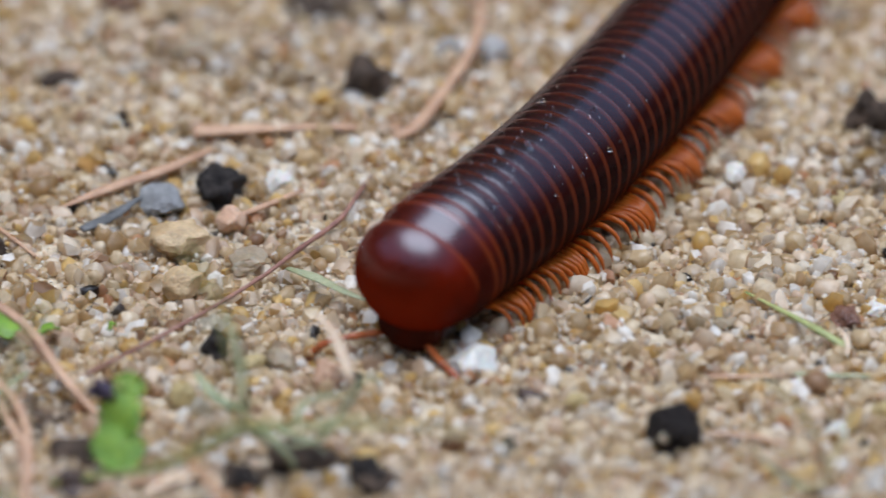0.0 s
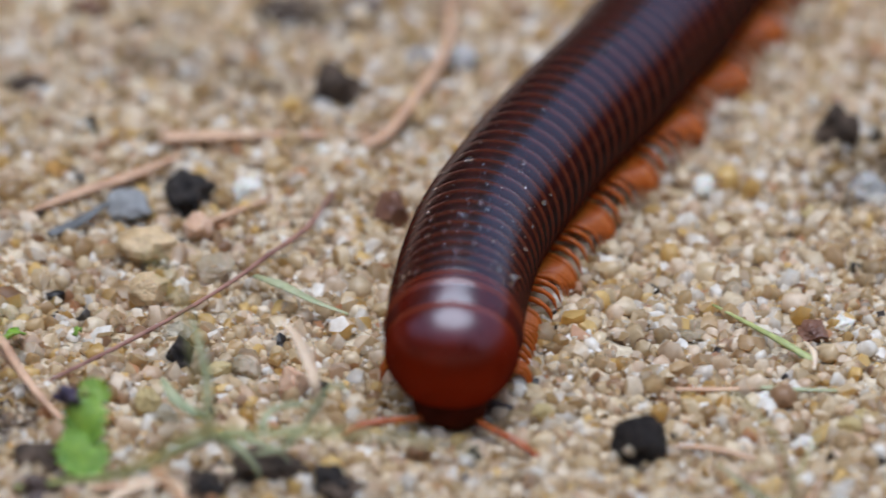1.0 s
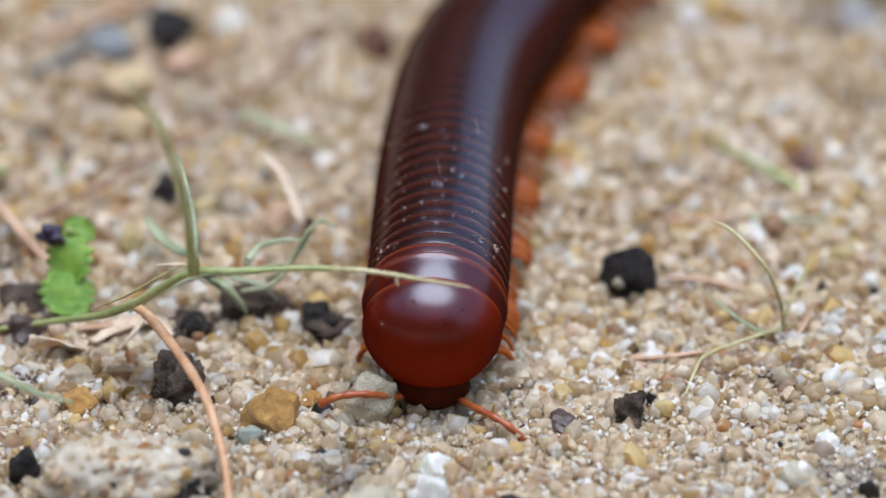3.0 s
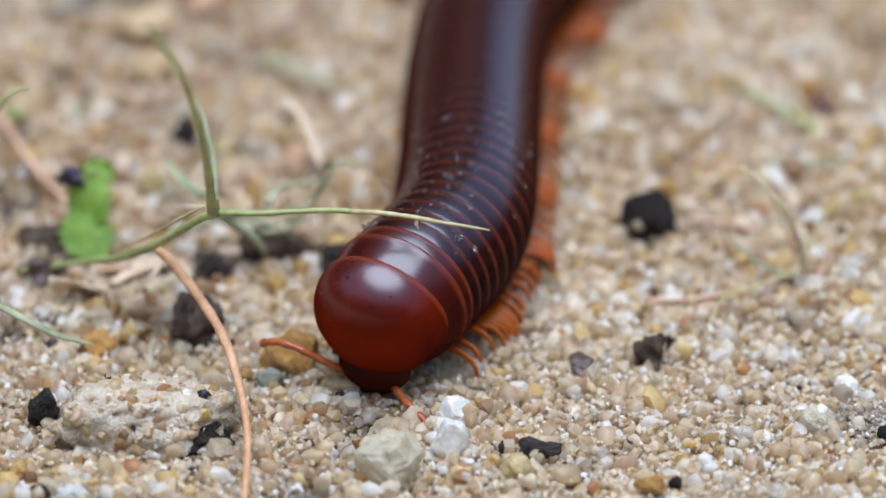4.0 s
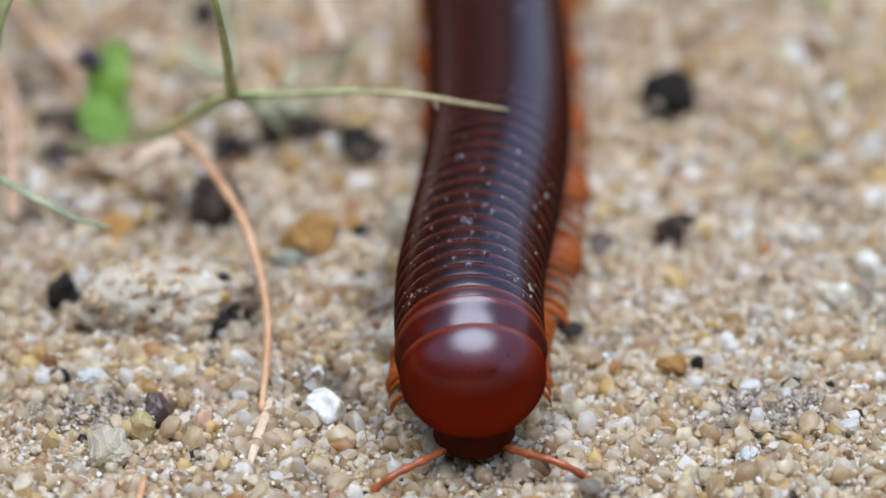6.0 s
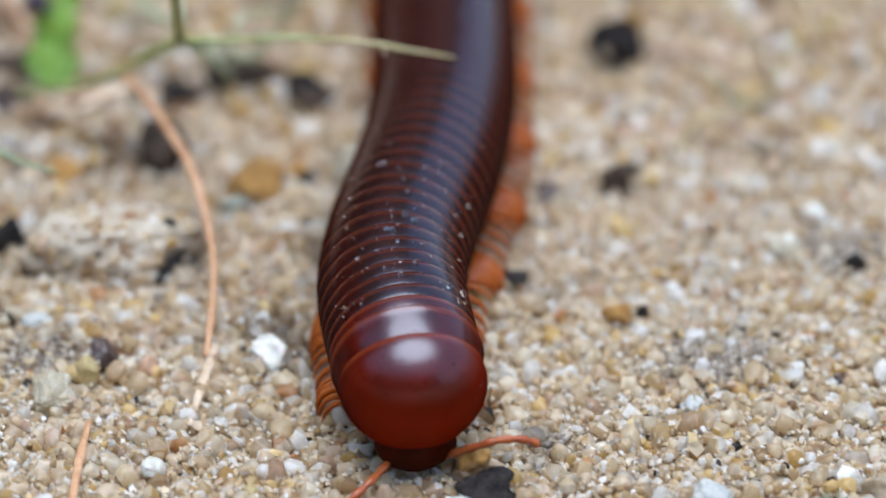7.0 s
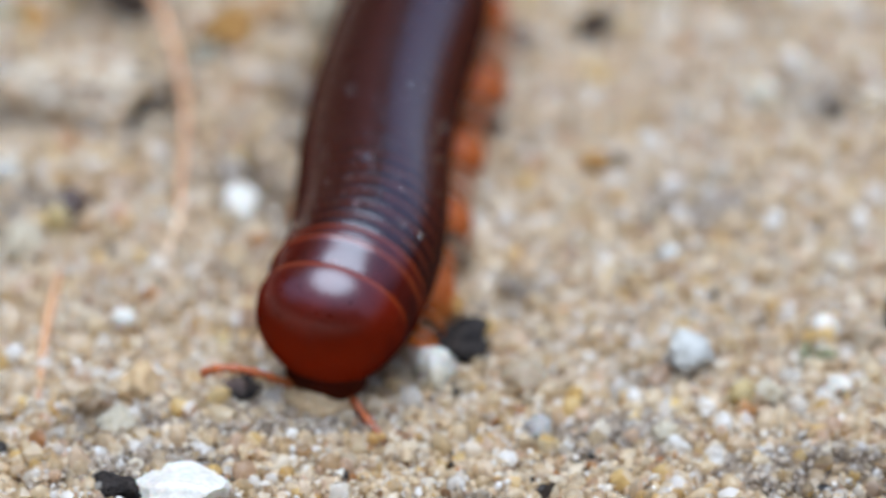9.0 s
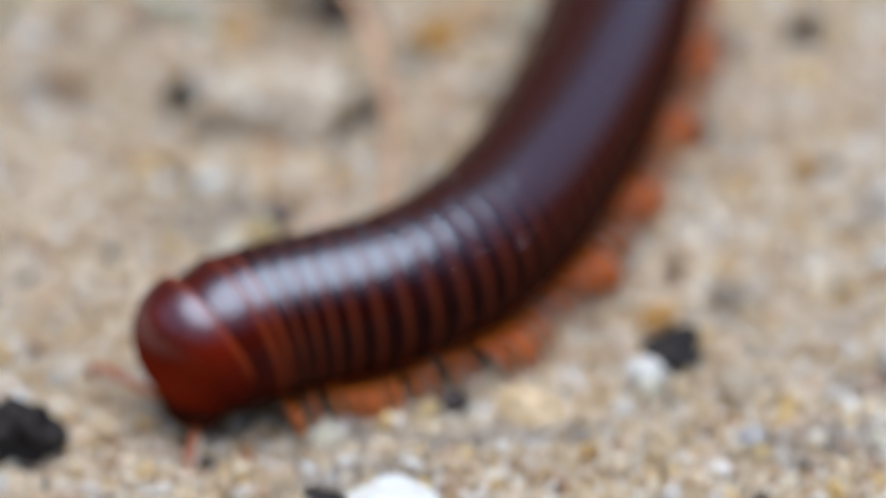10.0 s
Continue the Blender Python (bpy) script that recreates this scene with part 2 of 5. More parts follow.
def cuticle(name, dark, red, band, front, front_rim=0.55, gloss=0.16, face=None):
    """Glossy armour: dark body of the ring, an amber rear rim, redder towards the belly; face: the head's front, paler
    by pigment and painted glow.
    """
    m = mat(name, dark, 0.20, 0.0)
    n, l, p = nodes_of(m)
    tc = n.new("ShaderNodeTexCoord")
    sep = n.new("ShaderNodeSeparateXYZ")
    l.new(tc.outputs["Object"], sep.inputs[0])

    def ranged(sock, lo, hi, a=0.0, b=1.0):
        r = n.new("ShaderNodeMapRange")
        r.interpolation_type = "SMOOTHSTEP"
        for k, v in zip((1, 2, 3, 4), (lo * MM, hi * MM, a, b)):
            r.inputs[k].default_value = v
        l.new(sock, r.inputs[0])
        return r.outputs[0]

    def times(a, b):
        x = n.new("ShaderNodeMath")
        x.operation = "MULTIPLY"
        l.new(a, x.inputs[0])
        l.new(b, x.inputs[1])
        return x.outputs[0]

    blot = noise_tex(n, l, 0.3 if front else 0.45, 3)
    g = ramp(n, [(0.25, dark), (0.8, red)] if front else [(0.35, dark), (0.75, red)])
    l.new(blot.outputs[0], g.inputs[0])
    body = mix(n, l, ranged(sep.outputs[2], -0.5, -5.0), g.outputs[0], tuple(0.45 * c for c in band))
    # pigment plus painted glow: front centre lighter, edges left dark like translucent cuticle
    if face:
        body = mix(n, l, times(ranged(sep.outputs[0], 0.9, 4.1), ranged(sep.outputs[2], 4.0, 0.2)), body, face)
    rim = ramp(n, [(0.0, (0.85, 0.85, 0.85)), (0.19, (0.9, 0.9, 0.9)), (0.36, (0, 0, 0))])
    edge = -1.2 if front else -1.0
    l.new(ranged(sep.outputs[0], edge, edge + (1.5 if front else 2.0)), rim.inputs[0])
    body = mix(n, l, times(rim.outputs[0], ranged(sep.outputs[2], 4.7, 1.2, front_rim, 1.0)), body, band)
    l.new(body, p.inputs["Base Color"])
    wear = noise_tex(n, l, 2.5, 4)
    rr = n.new("ShaderNodeMapRange")
    rr.inputs[3].default_value, rr.inputs[4].default_value = (0.24, 0.34) if front else (0.20, 0.30)
    l.new(wear.outputs[0], rr.inputs[0])
    swell = noise_tex(n, l, 0.35, 2)
    uneven = n.new("ShaderNodeMath")
    uneven.operation = "MULTIPLY_ADD"
    uneven.inputs[1].default_value = 4.0 if front else 1.0
    l.new(swell.outputs[0], uneven.inputs[0])
    l.new(wear.outputs[0], uneven.inputs[2])
    bump(n, l, p, uneven.outputs[0], 0.10, 0.06)
    # gloss capped at grazing angles, which holds back the sand's reflection
    shine = n.new("ShaderNodeBsdfGlossy")
    # blue tint put into the reflections in place of bluish skylight
    shine.inputs["Color"].default_value = (0.88, 0.93, 1.0, 1)
    l.new(rr.outputs[0], shine.inputs["Roughness"])
    l.new(p.inputs["Normal"].links[0].from_socket, shine.inputs["Normal"])
    both = n.new("ShaderNodeMixShader")
    graze = n.new("ShaderNodeFresnel")
    graze.inputs["IOR"].default_value = 1.72 if front else 1.68
    cap = n.new("ShaderNodeMath")
    cap.operation = "MINIMUM"
    cap.inputs[1].default_value = gloss
    l.new(graze.outputs[0], cap.inputs[0])
    # polished back, duller striated flanks; fade also hides sand reflections, head's front included
    gloss_fade = ranged(sep.outputs[2], *((2.2, 4.6) if front else (2.5, 4.3)), 0.06 if front else 0.10, 1.0)
    l.new(times(cap.outputs[0], gloss_fade), both.inputs[0])
    l.new(p.outputs[0], both.inputs[1])
    l.new(shine.outputs[0], both.inputs[2])
    l.new(both.outputs[0], n["Material Output"].inputs[0])
    return m


M_RING = cuticle("ring_cuticle", (0.0068, 0.0007, 0.0006), (0.033, 0.0025, 0.0009), (0.094, 0.0155, 0.0050), False, gloss=0.20)
M_NECK = cuticle("neck_cuticle", (0.030, 0.0021, 0.0009), (0.080, 0.0054, 0.0016), (0.155, 0.024, 0.006), False, 0.6, 0.20)
M_HEAD = cuticle("head_cuticle", (0.048, 0.0027, 0.0006), (0.125, 0.0076, 0.0012), (0.17, 0.023, 0.005), True, 0.8, 0.13, (0.215, 0.0148, 0.0018))
M_LEG = mottled("leg_chitin", (0.60, 0.115, 0.012), (0.80, 0.21, 0.026), 0.6, 0.32, 0.5, 0.2, 0.04)
let_light_through(M_LEG, 0.4)
M_ANT = mottled("antenna_chitin", (0.30, 0.052, 0.014), (0.50, 0.125, 0.030), 0.8, 0.32, 0.5, 0.2, 0.04, sss=0.15)
M_DROP = mat("water", (1, 1, 1), 0.03, 0.5, transmission=1.0)
M_DROP.node_tree.nodes["Principled BSDF"].inputs["IOR"].default_value = 1.33


# ---- building helpers ----
def link(name, bm, material, smooth=True):
    me = bpy.data.meshes.new(name)
    bmesh.ops.recalc_face_normals(bm, faces=bm.faces)
    bm.to_mesh(me)
    bm.free()
    me.materials.append(material)
    me.polygons.foreach_set("use_smooth", [smooth] * len(me.polygons))
    return new(name, me)


def part(name, bm, material, parent, label="", smooth=True):
    ob = link(name, bm, material, smooth)
    ob.parent = parent
    return tagged(ob, label)


def share(name, data, parent, label=""):
    """Another piece on mesh data that a like piece already has."""
    ob = new(name, data)
    ob.parent = parent
    return tagged(ob, label)


def holder(name, x, y, z=0.0):
    ob = new(name)
    ob.empty_display_size = 2 * MM
    ob.location = (x * MM, y * MM, z * MM)
    return ob


def curve_points(pts, steps=6):
    """Catmull-Rom through the points."""
    p = [Vector(v) for v in pts]
    p = [p[0] * 2 - p[1], *p, p[-1] * 2 - p[-2]]
    out = []
    for i in range(1, len(p) - 2):
        for k in range(steps):
            t = k / steps
            a, b, c, d = p[i - 1], p[i], p[i + 1], p[i + 2]
            out.append(0.5 * (2 * b + (c - a) * t + (2 * a - 5 * b + 4 * c - d) * t * t + (3 * b - a - 3 * c + d) * t ** 3))
    out.append(p[-2])
    return out


def tube(bm, pts, radii, sides=8, flat=1.0, lumps=0.0, steps=6, seed=0):
    """A tapered stalk along pts (mm), oval when flat < 1, with closed ends."""
    rnd = random.Random(seed)
    line = curve_points(pts, steps)
    n = len(line)
    loops, side = [], None
    for i, c in enumerate(line):
        u = i / (n - 1) * (len(radii) - 1)
        k = min(int(u), len(radii) - 2)
        r = radii[k] + (radii[k + 1] - radii[k]) * (u - k)
        r *= 1 + lumps * (rnd.random() - 0.5)
        d = (line[min(i + 1, n - 1)] - line[max(i - 1, 0)]).normalized()
        if side is None:
            side = d.cross(Vector((0, 0, 1)))
            side = side.normalized() if side.length > 0.05 else Vector((1, 0, 0))
        side = (side - d * side.dot(d)).normalized()
        up = side.cross(d)
        loops.append([bm.verts.new((c + side * r * math.cos(q) + up * r * flat * math.sin(q)) * MM)
                      for q in (2 * math.pi * j / sides for j in range(sides))])
    for a, b in zip(loops, loops[1:]):
        for j in range(sides):
            bm.faces.new((a[j], a[(j + 1) % sides], b[(j + 1) % sides], b[j]))
    bm.faces.new(loops[0][::-1])
    bm.faces.new(loops[-1])
    return bm


def revolve(bm, profile, sides=40, belly=1.0):
    """A shell round the x axis from (x, r) pairs in mm, closed at both ends, the underside pressed flat by belly."""
    loops = []
    for x, r in profile:
        ring = []
        for j in range(sides):
            q = 2 * math.pi * j / sides
            y, z = r * math.sin(q), r * math.cos(q)
            if z < -0.6 * r:
                z = -0.6 * r + (z + 0.6 * r) * belly
            ring.append(bm.verts.new((x * MM, y * MM, z * MM)))
        loops.append(ring)
    for a, b in zip(loops, loops[1:]):
        for j in range(sides):
            bm.faces.new((a[j], a[(j + 1) % sides], b[(j + 1) % sides], b[j]))
    bm.faces.new(loops[0][::-1])
    bm.faces.new(loops[-1])
    return bm


def rock(seed, sx, sy, sz, rough=0.18, cuts=5, sub=4):
    """A broken, slightly worn stone: a ball cut by planes, with pits and ridges. Sizes in mm."""
    rnd = random.Random(seed)
    bm = bmesh.new()
    bmesh.ops.create_icosphere(bm, subdivisions=sub, radius=1.0)
    planes = []
    for k in range(cuts + 5):
        h = 1 - 2 * (k + rnd.random()) / (cuts + 5)
        q = k * 2.399963 + rnd.uniform(-0.6, 0.6)
        r = math.sqrt(max(0.0, 1 - h * h))
        planes.append((Vector((r * math.cos(q), r * math.sin(q), h)), rnd.uniform(0.60, 0.88)))
    off = Vector((rnd.uniform(-50, 50), rnd.uniform(-50, 50), rnd.uniform(-50, 50)))
    for v in bm.verts:
        c = v.co.copy()
        for nrm, d in planes:
            over = c.dot(nrm) - d
            if over > 0:
                c -= nrm * over * 0.93
        ridge = abs(noise.noise(c * 2.3 + off))
        c *= 1.1 + rough * 1.2 * noise.noise(c * 1.3 + off) + rough * 0.7 * (ridge - 0.2) + rough * 0.35 * noise.noise(c * 5.5 + off) + rough * 0.2 * noise.noise(c * 12.0 + off)
        v.co = Vector((c.x * sx, c.y * sy, c.z * sz)) * (0.5 * MM)
    return bm


def crystal(seed, sx, sy, sz):
    """A broken piece of clear quartz: few flat faces with worn edges. Sizes in mm."""
    rnd = random.Random(seed)
    bm = bmesh.new()
    k = rnd.randint(13, 19)
    for i in range(k):
        h = 1 - 2 * (i + 0.5) / k
        q = i * 2.399963 + rnd.uniform(-0.5, 0.5)
        r = math.sqrt(1 - h * h)
        w = rnd.uniform(0.86, 1.12) * 0.5
        bm.verts.new((sx * w * r * math.cos(q), sy * w * r * math.sin(q), sz * w * h))
    bmesh.ops.convex_hull(bm, input=bm.verts[:])
    for v in [v for v in bm.verts if not v.link_faces]:
        bm.verts.remove(v)
    bmesh.ops.dissolve_limit(bm, angle_limit=radians(9), verts=bm.verts[:], edges=bm.edges[:])
    bmesh.ops.bevel(bm, geom=bm.edges[:] + bm.verts[:], offset=0.05 * sx, segments=3, affect="EDGES", profile=0.5, clamp_overlap=True)
    bmesh.ops.triangulate(bm, faces=bm.faces[:])
    bmesh.ops.subdivide_edges(bm, edges=bm.edges[:], cuts=2, use_grid_fill=True)
    for v in bm.verts:
        at = v.co * (5.2 / sx) + Vector((seed, 0, 0))
        v.co += v.co.normalized() * sx * (0.07 * noise.noise(at) + 0.028 * noise.noise(at * 2.7) + 0.012 * noise.noise(at * 6.0))
        v.co *= MM
    return bm


# ---- ground ----
def lift(x, y):
    """Gentle relief of the sand, in mm."""
    v = Vector((x * 0.045, y * 0.045, 3.7))
    return 0.8 * noise.noise(v) + 0.42 * noise.noise(v * 3.1) + 0.2 * noise.noise(v * 7.0)


def make_ground():
    inner = [-110 + 220 * i / 110 for i in range(111)]
    outer = [130, 170, 250, 400, 800, 2000, 6000, 20000]
    ticks = [-v for v in reversed(outer)] + inner + outer
    bm = bmesh.new()
    grid = [[bm.verts.new((x * MM, y * MM, (lift(x, y) - 0.3) * MM)) for x in ticks] for y in ticks]
    for a, b in zip(grid, grid[1:]):
        for j in range(len(ticks) - 1):
            bm.faces.new((a[j], a[j + 1], b[j + 1], b[j]))
    ob = link("ground", bm, M_SHEET)
    return tagged(ob, "coarse pale quartz sand with mixed grains", "sand", kind="structure")


ground = make_ground()


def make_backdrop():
    """Unseen dark wall added round the sand to block sky: tall, low at right."""
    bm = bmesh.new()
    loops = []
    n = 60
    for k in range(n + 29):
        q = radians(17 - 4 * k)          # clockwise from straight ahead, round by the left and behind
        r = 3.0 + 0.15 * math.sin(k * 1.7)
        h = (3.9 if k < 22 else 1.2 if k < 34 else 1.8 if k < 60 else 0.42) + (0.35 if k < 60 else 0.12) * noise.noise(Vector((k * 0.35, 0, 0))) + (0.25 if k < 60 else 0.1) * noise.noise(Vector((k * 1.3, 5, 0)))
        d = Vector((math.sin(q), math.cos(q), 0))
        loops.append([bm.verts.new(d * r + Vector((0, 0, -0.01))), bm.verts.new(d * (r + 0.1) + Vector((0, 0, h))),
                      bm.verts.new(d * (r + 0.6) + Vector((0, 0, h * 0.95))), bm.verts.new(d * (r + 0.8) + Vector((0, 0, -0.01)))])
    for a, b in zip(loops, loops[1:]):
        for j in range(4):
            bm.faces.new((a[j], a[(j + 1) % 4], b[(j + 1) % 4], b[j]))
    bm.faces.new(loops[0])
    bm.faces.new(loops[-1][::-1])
    ob = link("backdrop", bm, M_SURROUND)
    tagged(ob, "unseen dark green wall added round the sand to block sky", "trees", kind="structure")


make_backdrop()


def grain_shapes(count, seed, low=12, high=18):
    """Angular grain forms, about one unit across: vertices and triangles of each."""
    rnd = random.Random(seed)
    shapes = []
    for _ in range(count):
        bm = bmesh.new()
        k = rnd.randint(low, high)
        sx, sy, sz = rnd.uniform(0.85, 1.35), rnd.uniform(0.75, 1.05), rnd.uniform(0.65, 0.95)
        for i in range(k):
            h = 1 - 2 * (i + 0.5) / k
            q = i * 2.399963 + rnd.uniform(-0.45, 0.45)
            r = math.sqrt(1 - h * h)
            w = rnd.uniform(0.82, 1.1) * 0.5
            bm.verts.new((sx * w * r * math.cos(q), sy * w * r * math.sin(q), sz * w * h))
        bmesh.ops.convex_hull(bm, input=bm.verts[:])
        for v in [v for v in bm.verts if not v.link_faces]:
            bm.verts.remove(v)
        bmesh.ops.triangulate(bm, faces=bm.faces[:])
        bmesh.ops.recalc_face_normals(bm, faces=bm.faces)
        bm.verts.index_update()
        shapes.append((np.array([v.co[:] for v in bm.verts]), np.array([[v.index for v in f.verts] for f in bm.faces])))
        bm.free()
    return shapes


def turns(n, rng):
    """n random rotations."""
    q = rng.normal(size=(n, 4))
    q /= np.linalg.norm(q, axis=1, keepdims=True)
    w, x, y, z = q.T
    return np.stack([1 - 2 * (y * y + z * z), 2 * (x * y - z * w), 2 * (x * z + y * w),
                     2 * (x * y + z * w), 1 - 2 * (x * x + z * z), 2 * (y * z - x * w),
                     2 * (x * z - y * w), 2 * (y * z + x * w), 1 - 2 * (x * x + y * y)], 1).reshape(n, 3, 3)


def scatter(rng, n, x0, x1, y0, y1, d0, d1, power, rise):
    """Places and sizes of n grains in a stretch of sand, in mm."""
    x, y = rng.uniform(x0, x1, n), rng.uniform(y0, y1, n)
    d = d0 + (d1 - d0) * rng.random(n) ** power
    z = np.array([lift(a, b) for a, b in zip(x, y)]) - 0.45 + rise * rng.random(n) + 0.15 * d
    return np.stack([x, y, z], 1), d


def joined_grains(name, places, sizes, shapes, rng, material):
    """One mesh of many grains."""
    verts, tris, start = [], [], 0
    kind = rng.integers(0, len(shapes), len(sizes))
    rot = turns(len(sizes), rng)
    for k, (sv, sf) in enumerate(shapes):
        ids = np.nonzero(kind == k)[0]
        v = np.einsum("nij,vj->nvi", rot[ids], sv) * sizes[ids, None, None] + places[ids, None, :]
        verts.append(v.reshape(-1, 3))
        f = sf[None] + (start + np.arange(len(ids)) * len(sv))[:, None, None]
        tris.append(f.reshape(-1, 3))
        start += len(ids) * len(sv)
    verts, tris = np.concatenate(verts) * MM, np.concatenate(tris)
    me = bpy.data.meshes.new(name)
    me.vertices.add(len(verts))
    me.vertices.foreach_set("co", verts.astype(np.float32).ravel())
    me.loops.add(tris.size)
    me.loops.foreach_set("vertex_index", tris.astype(np.int32).ravel())
    me.polygons.add(len(tris))
    me.polygons.foreach_set("loop_start", np.arange(0, tris.size, 3, dtype=np.int32))
    me.update(calc_edges=True)
    me.set_sharp_from_angle(angle=radians(46))
    me.materials.append(material)
    return new(name, me)


SHAPES = grain_shapes(48, 5)


def bed(name, label, stretches, shapes, rng, material):
    """One layer of loose sand from several stretches."""
    ob = joined_grains(name, np.concatenate([b[0] for b in stretches]), np.concatenate([b[1] for b in stretches]), shapes, rng, material)
    ob.parent = ground
    tagged(ob, label, kind="stuff")


def patch(rng, x, y, rx, ry, count):
    """Places and sizes of fine crumbs heaped towards the middle of a patch, in mm."""
    q, r = rng.uniform(0, 2 * np.pi, count), np.sqrt(rng.random(count)) * (0.72 + 0.35 * rng.random(count))
    px, py = x + rx * r * np.cos(q), y + ry * r * np.sin(q)
    d = 0.2 + 0.42 * rng.random(count) ** 1.6
    z = np.array([lift(a, b) for a, b in zip(px, py)]) - 0.1 + 0.75 * rng.random(count) * (1.1 - 0.5 * r)
    return np.stack([px, py, z], 1), d


def make_sand():
    rng = np.random.default_rng(11)
    bed("coarse_sand", "loose coarse quartz sand in honey, cream and brown",
        [scatter(rng, 14000, -48, 54, -6, 98, 0.9, 1.8, 1.4, 0.3), scatter(rng, 8500, -48, 54, -10, 98, 0.45, 2.3, 1.9, 0.8)], SHAPES, rng, M_COARSE)
    bed("sand", "loose quartz sand in white, cream and honey",
        [scatter(rng, 24000, -48, 54, -92, 0, 0.65, 1.3, 1.3, 0.4), scatter(rng, 14000, -48, 54, -92, 4, 0.55, 1.9, 2.2, 0.85)], SHAPES, rng, M_GRAINS)
    small = grain_shapes(30, 8, 8, 10)
    bed("fine_sand", "fine pale sand between coarser grains",
        [scatter(rng, 8000, -42, 46, -6, 62, 0.25, 0.6, 1.2, 0.8), scatter(rng, 28000, -40, 44, -80, 0, 0.25, 0.68, 1.2, 0.95)], small, rng, M_FINE)
    bed("damp_sand", "damp grey-brown silty sand in low patches",
        [patch(rng, *p) for p in ((21.6, -34.7, 5.4, 3.4, 2000), (16.0, -61.5, 5.0, 2.6, 1300), (27.0, -65.0, 6.0, 3.0, 1600), (-7.0, -60.0, 9.0, 2.6, 2000),
                                  (-14.0, -66.0, 6.0, 2.4, 1100), (30.5, -20.0, 4.0, 3.0, 1100), (-25.0, -34.0, 4.0, 2.2, 800))], small, rng, M_DAMP)
    bed("earth_crumbs", "dark brown crumbly earth below the grass",
        [patch(rng, *p) for p in ((-13.0, 3.2, 4.6, 2.2, 900), (-27.4, 2.2, 3.6, 3.6, 1200), (-28.5, -7.0, 3.2, 2.2, 600), (26.6, -7.0, 2.2, 1.8, 420),
                                  (15.4, -12.0, 1.8, 1.4, 200), (-31.0, 11.0, 4.0, 3.0, 600), (-36.5, 37.9, 3.6, 3.4, 700), (-8.4, 76.0, 5.0, 3.0, 500))], small, rng, M_EARTH)
    # the coarser grains along the animal's way lie loose on top, each a piece of its own
    spots, wide = scatter(rng, 300, -27, 29, -66, 40, 1.0, 2.0, 1.8, 0.5)
    data = []
    for sv, sf in SHAPES[:24]:
        me = bpy.data.meshes.new("sand_grain")
        me.from_pydata([tuple(v * MM) for v in sv], [], [tuple(f) for f in sf])
        me.set_sharp_from_angle(angle=radians(46))
        me.materials.append(M_GRAIN)
        data.append(me)
    for k in range(300):
        g = share("sand_grain", data[k % 24], ground)
        g.location = spots[k] * MM
        g.rotation_euler = rng.uniform(0, 6.28, 3)
        g.scale = [float(wide[k])] * 3


# ---- the millipede ----
PITCH, RADIUS, AXLE = 1.62, 5.05, 6.2      # ring length, ring radius, height of the body's axis, mm
RINGS = 66
SPINES = {}


def spine(t, pts):
    """The line of the body at t: from the head backwards, then on along its own earlier track."""
    line = [Vector((x, y)) for x, y in pts]
    if SPINES:
        old = SPINES[max(SPINES)]
        line += [p for p in old if p.y > line[-1].y + 3.0]
    else:
        for k in range(1, 40):
            line.append(line[-1] + Vector((1.55 - 0.03 * k, 4.0)))
    dense = curve_points([(p.x, p.y, 0) for p in line], 5)
    SPINES[t] = even(dense)


def even(pts):
    """Points every 0.5 mm along a line, softened."""
    arr = np.array([(p.x, p.y) for p in pts])
    s = np.r_[0, np.cumsum(np.linalg.norm(np.diff(arr, axis=0), axis=1))]
    u = np.arange(0, min(s[-1], 170.0), 0.5)
    x, y = np.interp(u, s, arr[:, 0]), np.interp(u, s, arr[:, 1])
    k = np.exp(-0.5 * (np.arange(-9, 10) / 3.5) ** 2)
    k /= k.sum()
    def soft(v):
        lead = 2 * v[0] - v[9:0:-1]
        tail = 2 * v[-1] - v[-2:-11:-1]
        return np.convolve(np.r_[lead, v, tail], k, "valid")
    return [Vector((a, b)) for a, b in zip(soft(x), soft(y))]


